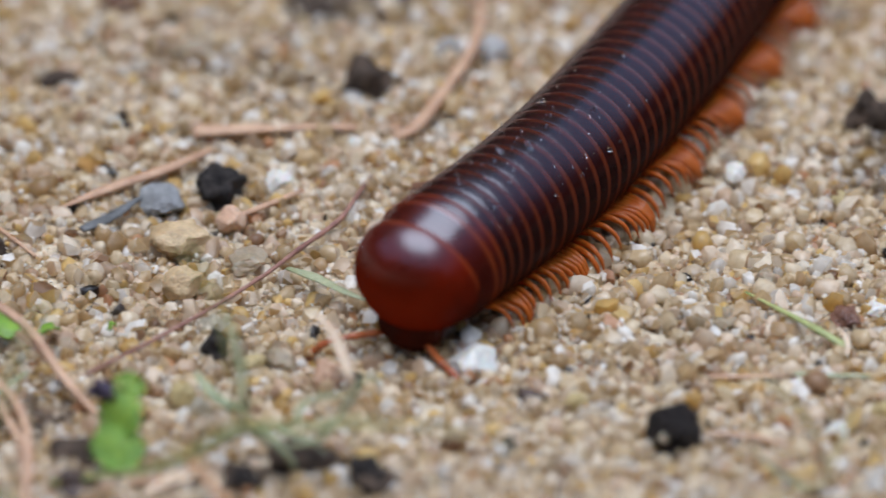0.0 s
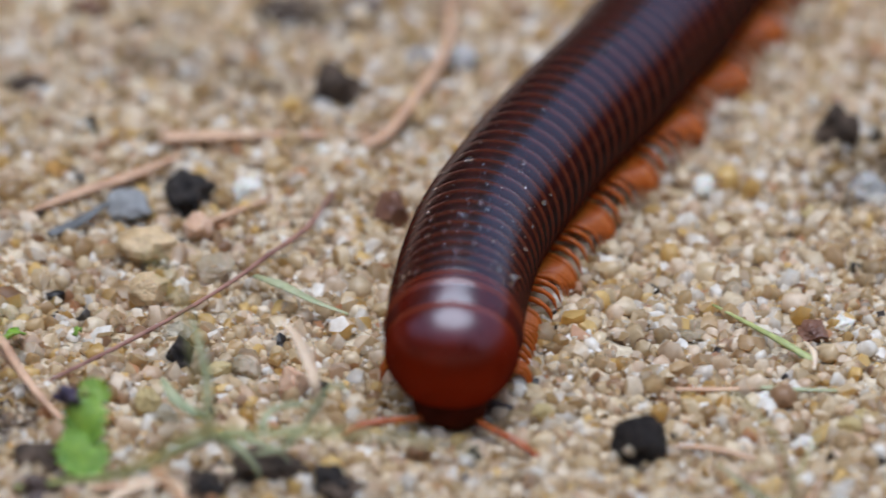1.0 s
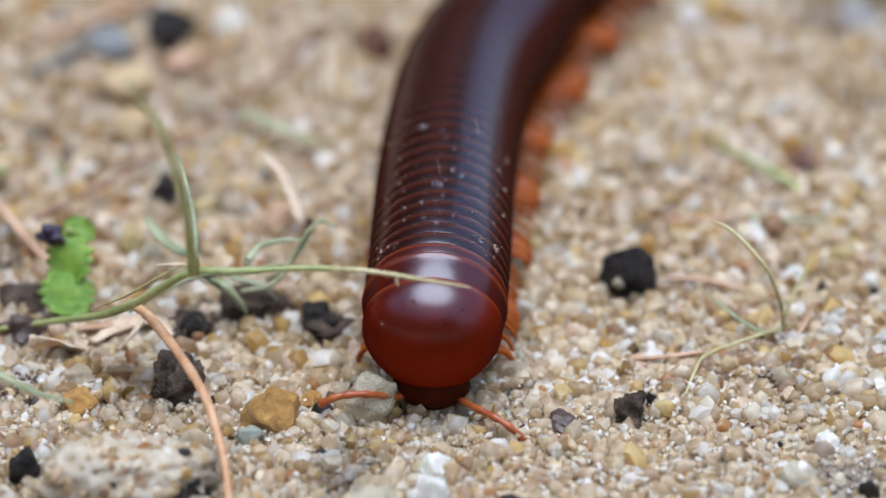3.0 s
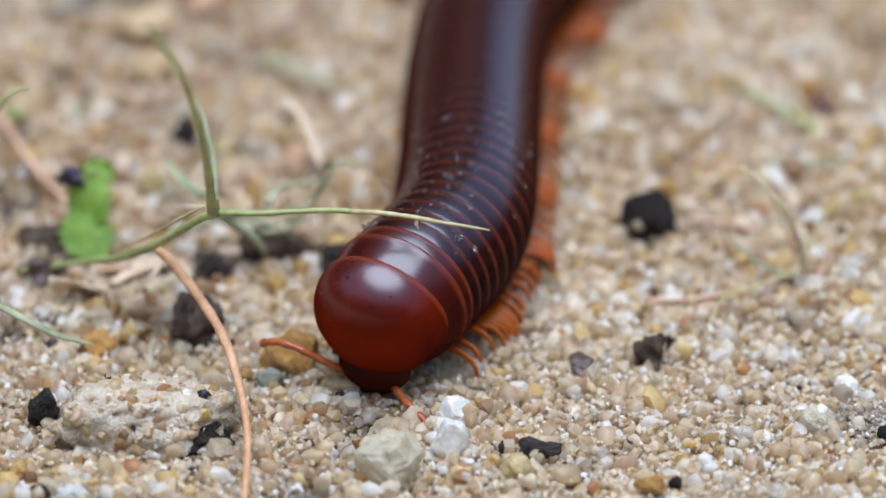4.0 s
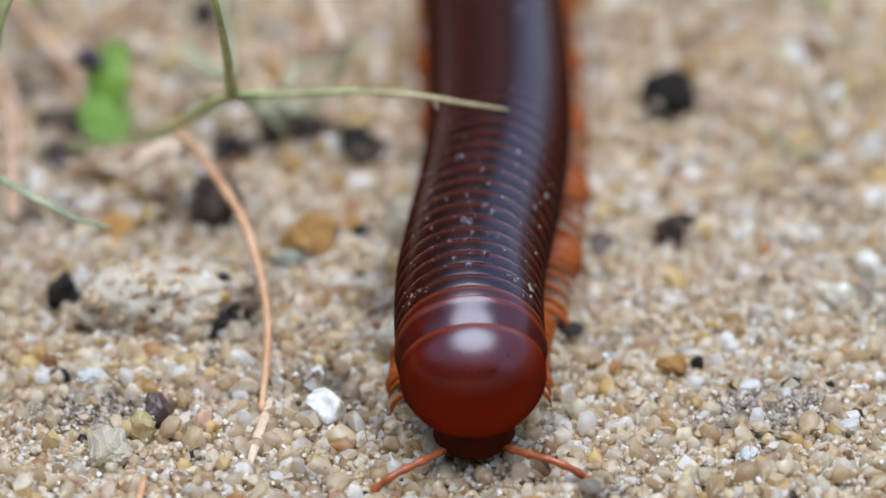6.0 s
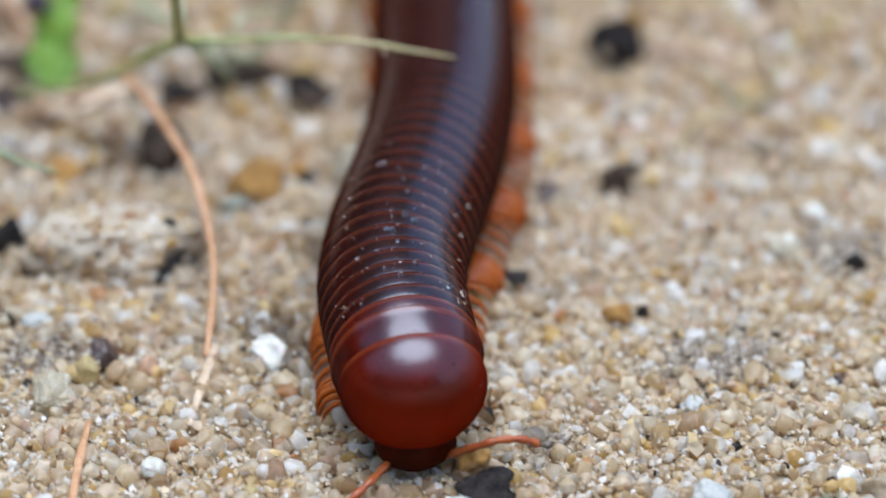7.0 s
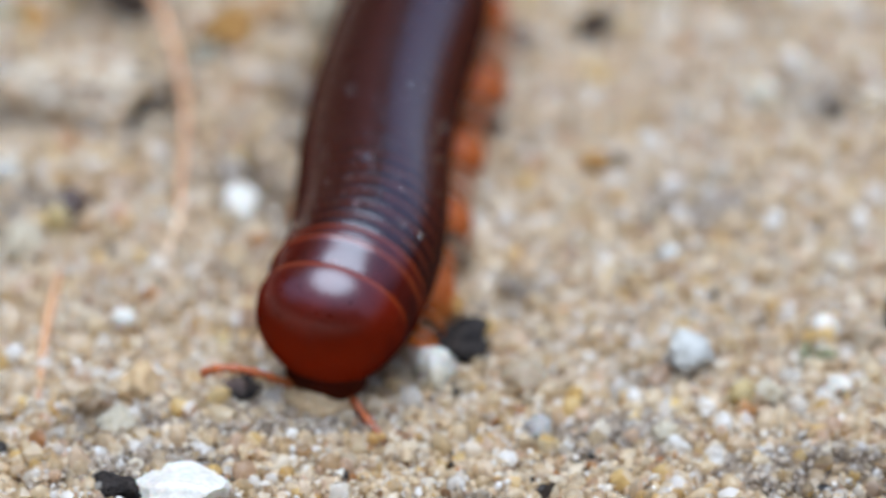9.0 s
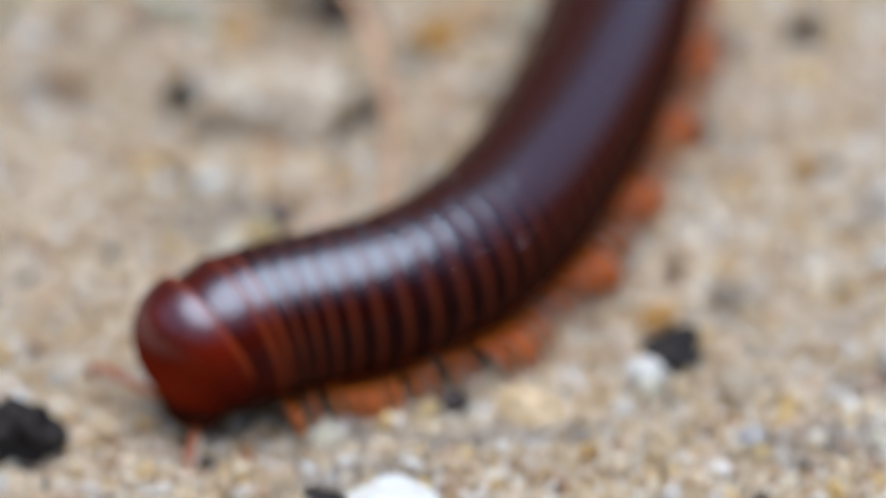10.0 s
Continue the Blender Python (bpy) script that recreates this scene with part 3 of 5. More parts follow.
def all_spines():
    spine(0, [(-2.9, 21.5), (-0.3, 25.5), (2.9, 30.2), (7.6, 38.3), (12.3, 48.4), (16.1, 57.2)])
    spine(0.5, [(-1.1, 16.2), (0.2, 21.4), (1.6, 26.5), (3.3, 30.5), (7.3, 38.8), (11.8, 49.6), (15.9, 58.2)])
    spine(1, [(2.1, 11.1), (2.6, 19.0), (3.4, 25.1), (4.4, 30.0), (6.8, 37.1), (10.2, 45.8), (14.6, 54.9), (16.5, 59.9)])
    spine(1.5, [(2.8, 8.5), (3.1, 16.4), (4.0, 23.5), (5.6, 31.4), (7.7, 37.8), (9.9, 43.2), (14.4, 54.3), (15.3, 57.2)])
    spine(2, [(-0.9, 2.3), (0.3, 8.5), (1.8, 14.5), (3.0, 21.3), (4.7, 29.5), (6.7, 36.5), (9.3, 43.5)])
    spine(2.5, [(-0.9, -3.4), (0.4, 3.0), (1.7, 8.8), (2.8, 15.7), (3.7, 21.5), (4.7, 26.4), (6.1, 32.1), (7.8, 37.5)])
    spine(3, [(1.6, -9.4), (2.1, -1.4), (2.4, 5.9), (2.7, 12.2), (3.3, 19.0), (4.2, 26.3), (5.3, 30.5), (6.6, 34.0)])
    spine(4.5, [(-5.3, -18.4), (-3.1, -15.7), (-0.6, -12.4), (1.6, -8.7), (2.7, -3.5), (3.1, 2.9), (3.2, 10.4), (3.3, 18.8), (3.3, 25.7)])
    spine(5, [(-2.3, -27.1), (-0.1, -21.7), (1.8, -15.2), (3.1, -7.8), (3.5, -0.2), (3.5, 8.0), (3.2, 16.3), (3.0, 20.6)])
    spine(5.5, [(1.3, -34.5), (1.6, -28.6), (2.1, -22.7), (2.9, -16.6), (3.6, -8.8), (3.8, -0.9), (3.6, 7.3), (3.3, 15.6)])
    spine(7, [(1.2, -47.1), (0.3, -40.6), (-0.3, -34.8), (0.3, -28.6), (1.6, -22.2), (2.8, -15.3), (3.5, -7.5), (3.5, 4.6)])
    spine(7.5, [(3.9, -49.1), (1.9, -43.1), (0.4, -37.4), (0.2, -32.0), (0.9, -25.7), (2.3, -18.1), (3.3, -10.3), (3.7, -2.4)])
    spine(8, [(4.2, -53.1), (2.3, -47.6), (0.7, -42.0), (0.1, -37.0), (0.4, -31.9), (1.3, -25.6), (2.4, -18.4), (3.2, -9.1)])
    spine(8.5, [(3.4, -55.5), (2.0, -49.7), (0.7, -43.4), (0.4, -37.0), (1.0, -29.0), (2.1, -21.6), (3.4, -13.2)])
    spine(9, [(-2.5, -57.0), (-0.7, -51.3), (0.1, -46.1), (0.3, -39.1), (0.9, -31.9), (2.1, -24.5), (3.4, -17.0)])
    spine(9.5, [(-17.1, -57.4), (-14.7, -55.4), (-11.1, -53.9), (-7.5, -51.6), (-4.2, -47.6), (-2.0, -41.7), (-0.5, -34.3), (1.1, -27.1), (2.7, -19.7), (3.5, -16.0)])
    spine(10, [(-24.0, -58.2), (-20.9, -56.2), (-17.4, -54.7), (-13.8, -53.4), (-10.6, -51.5), (-7.4, -48.2), (-5.2, -44.8), (-2.7, -39.3), (-0.8, -33.7), (1.3, -26.5), (3.3, -16.2)])


SHORT = [min(1.0, 0.70 + 0.045 * i) for i in range(RINGS)]           # the first rings are shorter
ORDER = [0.0, 2.45] + [3.15 + PITCH * (sum(SHORT[:i]) + 0.5 * SHORT[i]) for i in range(RINGS)]   # head, collum, rings: mm behind the head's middle


def bodies_at(times):
    """For each time and piece: x, y, z in mm, heading and nose-down angle in degrees."""
    keys = sorted(SPINES)
    table = []
    for t in keys:
        pts = np.array([tuple(p) for p in SPINES[t]])
        s = np.arange(len(pts)) * 0.5
        row = []
        for k, d in enumerate(ORDER):
            c = [np.interp(d, s, pts[:, j]) for j in (0, 1)]
            f = [np.interp(d - 0.9, s, pts[:, j]) - np.interp(d + 0.9, s, pts[:, j]) for j in (0, 1)]
            if d < 0.9:
                f = [pts[0, j] - pts[4, j] for j in (0, 1)]
            dip = 23 * math.exp(-d / 4.6)
            row.append((c[0], c[1], AXLE - 0.3 * math.exp(-d / 4.0), math.degrees(math.atan2(f[1], f[0])), dip))
        table.append(row)
    a = np.array(table)
    a[:, :, 3] = np.degrees(np.unwrap(np.unwrap(np.radians(a[:, :, 3]), axis=0), axis=1))
    out = []
    keys = np.array(keys)
    slope = np.empty_like(a)
    for i in range(len(keys)):
        lo, hi = max(i - 1, 0), min(i + 1, len(keys) - 1)
        slope[i] = (a[hi] - a[lo]) / (keys[hi] - keys[lo])
    for t in times:
        i = int(np.clip(np.searchsorted(keys, t) - 1, 0, len(keys) - 2))
        h = keys[i + 1] - keys[i]
        u = (t - keys[i]) / h
        out.append((2 * u ** 3 - 3 * u ** 2 + 1) * a[i] + (u ** 3 - 2 * u ** 2 + u) * h * slope[i]
                   + (3 * u ** 2 - 2 * u ** 3) * a[i + 1] + (u ** 3 - u ** 2) * h * slope[i + 1])
    return np.array(out)


def ring_mesh():
    R = RADIUS
    prof = [(1.45, 0.90 * R), (1.40, 0.945 * R), (1.2, 0.973 * R), (0.9, 0.987 * R), (0.6, 0.9935 * R), (0.25, 0.997 * R), (-0.1, 0.9993 * R),
            (-0.52, R), (-0.80, 1.001 * R), (-0.92, 0.993 * R), (-0.97, 0.975 * R), (-0.96, 0.92 * R)]
    return revolve(bmesh.new(), prof, 44, 0.75)


def leg_mesh(side, short):
    """A jointed walking leg, hip at the origin: out from under the belly, then bent down to a claw; shorter below the first rings."""
    bm = bmesh.new()
    line = [(0, 0, 0), (0.05, 1.2, 0.25), (0.1, 2.4, 0.40), (0.1, 3.8, 0.30), (0.05, 4.75, -0.45), (-0.1, 5.0, -1.75)]
    if short:
        line = [(0, 0, 0), (0.05, 0.9, 0.20), (0.1, 1.9, 0.30), (0.1, 2.9, 0.0), (0.1, 3.45, -0.8), (0.2, 3.55, -1.8)]
    line = [(x, side * y, z) for x, y, z in line]
    tube(bm, line, [0.36, 0.40, 0.33, 0.38, 0.30, 0.34, 0.26, 0.28, 0.20, 0.21, 0.12, 0.03], 7, 0.9, steps=5)
    return bm


def antenna_mesh(side):
    """Seven beads, each thicker towards its end, curving out and forward, the tip hooked down."""
    bm = bmesh.new()
    line = [(0, 0, 0), (0.9, 1.1 * side, 0.5), (1.7, 2.3 * side, 0.85), (2.35, 3.55 * side, 0.85), (2.8, 4.6 * side, 0.3), (3.0, 5.2 * side, -0.6), (3.0, 5.4 * side, -1.3)]
    radii = [0.20, 0.25, 0.31, 0.22, 0.25, 0.31, 0.21, 0.25, 0.31, 0.21, 0.25, 0.31, 0.21, 0.26, 0.32, 0.23, 0.28, 0.34, 0.27, 0.12]
    return tube(bm, line, radii, 9, 1.0, steps=8)


def make_millipede():
    thing = holder("millipede", 0, 0)
    tagged(thing, "glossy dark maroon millipede with orange legs crawling over sand", "millipede")
    R = RADIUS
    # head: a smooth dome with a hooded lower margin
    prof = [(-1.15, 0.91 * R), (-1.12, 0.942 * R), (-1.0, 0.952 * R), (-0.6, 0.968 * R)]
    for k in range(0, 17):
        x = math.sin(radians(90 * k / 16.0))
        prof.append((-0.3 + 4.15 * x, max(0.972 * R * (1 - x ** 2.05) ** (1 / 2.0), 0.02)))
    bm = revolve(bmesh.new(), prof, 56, 0.8)
    for v in bm.verts:                 # the cheeks draw in towards the mouth
        low = max(-v.co.z / (R * MM), 0.0)
        ahead = max(v.co.x / (4.0 * MM), 0.0)
        v.co.y *= 1 - 0.16 * low * low - 0.22 * low * ahead
    head = part("head", bm, M_HEAD, thing, "smooth red-brown domed head")
    bm = bmesh.new()
    bmesh.ops.create_uvsphere(bm, u_segments=28, v_segments=16, radius=1.0)
    for v in bm.verts:
        v.co = Vector((2.2 + 1.7 * v.co.x, 2.75 * v.co.y * (1 - 0.2 * max(-v.co.z, 0)), -3.15 + 2.1 * v.co.z)) * MM
    part("mouthpart", bm, M_NECK, head, "dark red-brown mouthparts")
    antennae = []
    for side in (1, -1):
        ob = part("antenna", antenna_mesh(side), M_ANT, head, "orange beaded antenna")
        antennae.append((ob, side))
    # collum: the long smooth shield behind the head
    prof = [(2.6, 0.80 * R), (2.1, 0.90 * R), (1.7, 0.932 * R), (1.3, 0.952 * R), (0.9, 0.969 * R), (0.5, 0.982 * R), (0.1, 0.991 * R),
            (-0.25, 0.998 * R), (-0.42, 1.006 * R), (-0.58, 1.017 * R), (-0.72, 1.014 * R), (-0.80, 1.0 * R), (-0.82, 0.95 * R)]
    collum = part("collum", revolve(bmesh.new(), prof, 48, 0.75), M_NECK, thing, "smooth dark red neck shield with amber rim")
    rings, legs = [], []
    first = None
    meshes = {}
    for i in range(RINGS):
        if i == 0:
            ob = part("ring", ring_mesh(), M_RING, thing)
            first = ob.data
            neck = first.copy()
            neck.materials.clear()
            neck.materials.append(M_NECK)
            ob.data = neck
        else:
            ob = share("ring", first, thing)
        ob.scale = (0.875 * SHORT[i], 1, 1)
        left = RINGS - 1 - i
        if left < 7:
            k = 0.45 + 0.55 * math.sin(radians(90 * (left + 1) / 8))
            ob.scale = (0.875, k, k)
        rings.append(ob)
        for j, dx in enumerate((0.45, -0.45) if i > 2 else (0.0,)):
            for side in (1, -1):
                kind = (side, i < 9)
                if kind not in meshes:
                    lg = part("leg", leg_mesh(*kind), M_LEG, ob, "curved orange leg")
                    meshes[kind] = lg.data
                else:
                    lg = share("leg", meshes[kind], ob)
                legs.append((lg, 2 * i + j, side, dx, i))
    # last segment
    prof = [(1.2, 0.5 * R), (0.6, 0.5 * R), (-0.4, 0.44 * R), (-1.4, 0.28 * R), (-2.0, 0.05 * R)]
    tail = part("tail", revolve(bmesh.new(), prof, 32, 0.8), M_RING, rings[-1])
    tail.location = (-1.2 * MM, 0, 0)
    # beads of water on the back
    rnd = random.Random(21)
    bead = None
    for k in range(120):
        i = min(int(abs(rnd.gauss(0, 8))) + 1, 28)
        q = radians(rnd.uniform(-62, 62))
        r = rnd.choice((0.05, 0.06, 0.07, 0.08, 0.10, 0.12, 0.15, 0.22)) * MM
        if bead is None:
            bm = bmesh.new()
            bmesh.ops.create_icosphere(bm, subdivisions=2, radius=1.0)
            for v in bm.verts:
                v.co.z = v.co.z * 0.75
            ob = part("droplet", bm, M_DROP, rings[i], "clear water droplet")
            bead = ob.data
        else:
            ob = share("droplet", bead, rings[i])
        ob.scale = (r, r, r)
        rr = (RADIUS * 1.002) * MM + 0.45 * r
        ob.location = (rnd.uniform(-0.8, 0.35) * MM, rr * math.sin(q), rr * math.cos(q))
        ob.rotation_euler = (-q, 0, 0)
    for k in range(12):
        a, q = radians(rnd.uniform(8, 62)), radians(rnd.uniform(-70, 70))
        r = rnd.choice((0.05, 0.06, 0.08, 0.11)) * MM
        ob = share("droplet", bead, head)
        ob.scale = (r, r, r)
        rr = 0.975 * R * math.cos(a) ** 0.95
        ob.location = ((-0.3 + 4.15 * math.sin(a)) * MM, rr * math.sin(q) * MM, rr * math.cos(q) * MM)
    return thing, head, collum, rings, legs, antennae


def focus_at(t):
    """Where the animal's holder stands on the sand, set as the focus point, mm."""
    y = np.interp(t, [0, 0.5, 1, 1.5, 2, 2.5, 3, 4.5, 5, 5.5, 7, 7.5, 8, 8.5, 9, 9.5, 10],
                  [32, 28, 24, 17, 3, -6, -12, -26, -30.5, -35.5, -46, -49.5, -53, -61, -75.5, -86.5, -92])
    return 1.5, float(y)


def turn_rows(times, thing_rows, k):
    rows = []
    for n, t in enumerate(times):
        x, y, z, yaw, dip = thing_rows[n][k]
        bx, by = focus_at(t)
        rows.append((t, pose((x - bx) * MM, (y - by) * MM, z * MM, 0, dip, yaw)))
    return rows


def motions():
    all_spines()
    times = [i * 0.125 for i in range(81)]
    table = bodies_at(times)
    walk(millipede, [(t, pose(focus_at(t)[0] * MM, focus_at(t)[1] * MM, 0)) for t in times])
    for k, ob in enumerate([head, collum] + rings):
        walk(ob, turn_rows(times, table, k))
    # legs step in waves that run forwards along the body
    for ob, number, side, dx, i in legs:
        rows = []
        for t in ([j * 0.125 for j in range(81)] if i < 38 else [j * 0.5 for j in range(21)]):
            ph = 2 * math.pi * (1.15 * t + number / 11.0 + (0.06 if side > 0 else 0.0))
            swing = 16 * math.sin(ph)
            raise_ = 13 * max(math.cos(ph), 0.0)
            rows.append((t, pose(dx * MM, side * ((2.0 if i < 9 else 1.4 if side > 0 else 0.7) - 0.4 * max(math.cos(ph), 0.0)) * MM, -4.35 * MM, side * raise_, 0, side * swing)))
        walk(ob, rows)
    for ob, side in antennae:
        rows = []
        for j in range(41):
            t = j * 0.25
            sweep = 8 * math.sin(2 * math.pi * (0.55 * t + 0.2 * side)) + 5 * math.sin(2 * math.pi * 1.3 * t + side)
            nod = 5 * math.sin(2 * math.pi * (0.8 * t + 0.3 * side))
            lift_up = float(np.interp(t, [0, 1, 2, 3, 4.5, 5, 5.5, 7, 7.5, 8, 8.5, 9, 10],
                                      [-10, 5, -10, 0, -15, -5, 0, 25, 30, 28, 5, -20, -20] if side > 0 else
                                      [0, 5, 10, 25, 32, 26, 0, -5, -5, -5, 20, 32, 12]))
            rows.append((t, pose(3.1 * MM, side * 1.8 * MM, -3.5 * MM, side * lift_up, 4 + nod - 0.4 * lift_up, side * (sweep + 0.5 * lift_up))))
        walk(ob, rows)


millipede, head, collum, rings, legs, antennae = make_millipede()
cam.data.dof.focus_object = millipede


# ---- stones and litter ----
def stone(name, label, material, x, y, z, sx, sy, sz, turn, seed, rough, cuts, group=""):
    if material in (M_CHAR, M_SOIL):             # crumbly, with no flat faces
        rough, cuts = max(rough, 0.5), -1
    clear = material in (M_QUARTZ, M_YELLOW, M_BLUEWHITE, M_GREY) and "smooth" not in label and "round" not in label and "rough" not in label
    ob = link(name, crystal(seed, sx, sy, sz) if clear else rock(seed, sx, sy, sz, rough, cuts, 5 if sx > 6 else 4), material)
    if material not in (M_BLACK, M_CHAR, M_SOIL) and not clear:
        ob.data.set_sharp_from_angle(angle=radians(38))
    if clear:
        ob.data.set_sharp_from_angle(angle=radians(30))
    ob.matrix_basis = pose(x * MM, y * MM, z * MM, 0, 0, turn)
    kind = {"pebble": "pebble", "soil_clump": "soil", "charcoal_piece": "charcoal"}[name]
    if material is M_BLACK and sx > 3:            # a pale grain stuck to its side
        grit = part("grain", rock(901, 0.95, 0.9, 0.9, 0.15, 5, 3), M_CREAM, ob, "pale sand grain stuck to pebble")
        grit.matrix_basis = ob.matrix_basis.inverted() @ pose((x - 0.75) * MM, (y - 1.6) * MM, (z + 0.15) * MM)
    return tagged(ob, label, kind, group)


def conglomerate(label, x, y, z, sx, sy, sz, turn, seed):
    """A lumpy stone of cemented sand grains."""
    bm = rock(seed, sx, sy, sz, 0.24, 1, 5)
    rng = np.random.default_rng(seed)
    top = [v.co.copy() / MM for v in bm.verts if v.co.z > -0.1 * sz * MM]
    top = [top[i] for i in rng.permutation(len(top))[:260]]
    ob = link("stone", bm, M_CONGLOMERATE)
    ob.matrix_basis = pose(x * MM, y * MM, z * MM, 0, 0, turn)
    tagged(ob, label, "stone")
    sizes = 0.4 + 0.9 * rng.random(len(top)) ** 2.2
    crust = joined_grains("crust", np.array([tuple(v * 0.95) for v in top]), sizes, SHAPES, rng, M_COARSE)
    crust.parent = ob
    tagged(crust, "cemented cream and white sand grains", kind="stuff")


def stalk(name, label, material, pts, radii, flat=1.0, lumps=0.15):
    x, y, z = pts[0]
    bm = tube(bmesh.new(), [(a - x, b - y, c) for a, b, c in pts], radii, 9, flat, lumps, 8, len(pts))
    ob = link(name, bm, material)
    ob.location = (x * MM, y * MM, 0)
    kind = {"straw": "straw", "root": "root", "wood_sliver": "wood", "dry_leaf": "leaf"}.get(name, "grass")
    return tagged(ob, label, kind)


def tuft(name, label, category, base, pieces):
    top = tagged(holder(name, *base), label, category)
    for k, (pname, material, pts, radii, flat) in enumerate(pieces):
        bm = tube(bmesh.new(), [(a - base[0], b - base[1], c) for a, b, c in pts], radii, 9, flat, 0.18, 8, k)
        part(pname, bm, material, top)
    return top


def leaf_sheet(length, width, lobes, seed, thick=0.12, cup=0.25, depth=0.16, wave=1.0, blunt=0.7):
    """A thin lobed leaf from the origin along y, with a raised rim and a sunk midrib. Sizes in mm."""
    bm = bmesh.new()
    rnd = random.Random(seed)
    rows, cols = 22, 9
    top, low = [], []
    for i in range(rows + 1):
        v = i / rows
        half = 0.5 * width * math.sin(math.pi * (0.06 + 0.92 * v)) ** blunt * (1 + depth * math.sin(v * lobes * 2 * math.pi) + 0.06 * rnd.uniform(-1, 1))
        a, b = [], []
        for j in range(cols):
            u = -1 + 2 * j / (cols - 1)
            z = cup * width * (u * u) * 0.35 + wave * (0.22 * math.sin(5 * v + 2 * u) + 0.10 * abs(math.sin(9 * v + 3 * abs(u))))
            p = Vector((u * half, v * length, z))
            a.append(bm.verts.new(p * MM))
            b.append(bm.verts.new((p - Vector((0, 0, thick))) * MM))
        top.append(a)
        low.append(b)
    for i in range(rows):
        for j in range(cols - 1):
            bm.faces.new((top[i][j], top[i][j + 1], top[i + 1][j + 1], top[i + 1][j]))
            bm.faces.new((low[i][j], low[i + 1][j], low[i + 1][j + 1], low[i][j + 1]))
        for j, s in ((0, 1), (cols - 1, -1)):
            q = (top[i][j], top[i + 1][j], low[i + 1][j], low[i][j])
            bm.faces.new(q if s > 0 else q[::-1])
    for i in (0, rows):
        for j in range(cols - 1):
            bm.faces.new((top[i][j], low[i][j], low[i][j + 1], top[i][j + 1]))
    return bm


def seedling(pts):
    """A fresh green seedling: a drooping lobed leaf, two side leaves and a dark bud."""
    x, y, z = pts[0]
    top = tagged(holder("seedling", x, y, -0.5), "bright green seedling leaf with dark purple bud", "plant")
    part("stem", tube(bmesh.new(), [(1.0, 6.8, -0.3), (0.9, 6.0, 3.0), (0.5, 4.4, 6.4)], [0.3, 0.26, 0.22], 8), M_STEM, top)
    for k, (dx, dy, dz, rx, ry, rz, n, w) in enumerate(((0.6, 4.1, 5.9, -57, 8, 166, 3.3, 3.4), (0.3, 2.6, 3.9, -48, -10, 197, 3.2, 4.0),
                                                        (0.95, 4.3, 5.1, 60, 6, -16, 2.1, 2.4), (-0.6, 4.6, 5.1, 50, 0, 52, 1.3, 1.2))):
        ob = part("leaf", leaf_sheet(n, w, 4.3 + 0.4 * k, 4 + k, 0.08, 0.07, 0.13, 0.5, 0.42), M_LEAF, top)
        ob.matrix_basis = pose(dx * MM, dy * MM, dz * MM, rx, ry, rz)
    bud = part("bud", rock(77, 1.5, 1.2, 1.3, 0.6, -2), M_BUD, top, "dark purple bud")
    bud.location = (-0.7 * MM, 3.9 * MM, 6.2 * MM)


def leaf_bit(x, y, size, turn):
    ob = link("leaf_scrap", leaf_sheet(size, size * 0.6, 2, int(turn)), M_LEAF)
    ob.matrix_basis = pose(x * MM, y * MM, 0.75 * MM, 14, 10, turn)
    tagged(ob, "small scrap of green leaf on sand", "leaf")


def dry_flap(x, y, size, turn):
    ob = link("dry_leaf", leaf_sheet(size, size * 0.55, 1, int(turn), cup=0.5), M_PALE)
    ob.matrix_basis = pose(x * MM, y * MM, 1.0 * MM, 12, 20, turn)
    tagged(ob, "curled pinkish dry leaf on sand", "leaf")


def moss_tuft(x, y):
    """A tiny spiky green tuft."""
    top = tagged(holder("moss", x, y), "tiny spiky pale green moss tuft on sand", "moss")
    rnd = random.Random(5)
    for k in range(26):
        q, s = rnd.uniform(0, 2 * math.pi), rnd.uniform(0.4, 1.5)
        a = (0.5 * s * math.cos(q), 0.3 * s * math.sin(q), 0.2)
        b = (1.3 * s * math.cos(q), 0.8 * s * math.sin(q), rnd.uniform(0.6, 1.3))
        part("needle", tube(bmesh.new(), [a, ((a[0] + b[0]) / 2, (a[1] + b[1]) / 2, b[2] * 0.7), b], [0.08, 0.07, 0.02], 5, steps=2), M_BLADE, top)


def seed_husk(x, y, size, turn):
    """A hollow, broken black husk lying on its side."""
    bm = bmesh.new()
    prof_out = [(0.02, -1.0), (0.55, -0.85), (0.9, -0.45), (1.0, 0.0), (0.95, 0.4), (0.8, 0.7)]
    prof = prof_out + [(r * 0.82, h) for r, h in reversed(prof_out[1:])] + [(0.02, -0.8)]
    n = 26
    loops = [[bm.verts.new(Vector((h * (1 + 0.12 * noise.noise(Vector((r * 3, q, h)))), r * math.cos(q), r * math.sin(q))) * (0.5 * size * MM * (1 + 0.10 * noise.noise(Vector((3 * math.cos(q), 3 * math.sin(q), h * 2))))))
              for q in (2 * math.pi * j / n for j in range(n))] for r, h in prof]
    for a, b in zip(loops, loops[1:]):
        for j in range(n):
            bm.faces.new((a[j], a[(j + 1) % n], b[(j + 1) % n], b[j]))
    ob = link("seed_husk", bm, M_CHAR)
    ob.matrix_basis = pose(x * MM, y * MM, 0.36 * size * MM, 0, 12, turn)
    tagged(ob, "hollow broken black seed husk on sand", "seed husk")


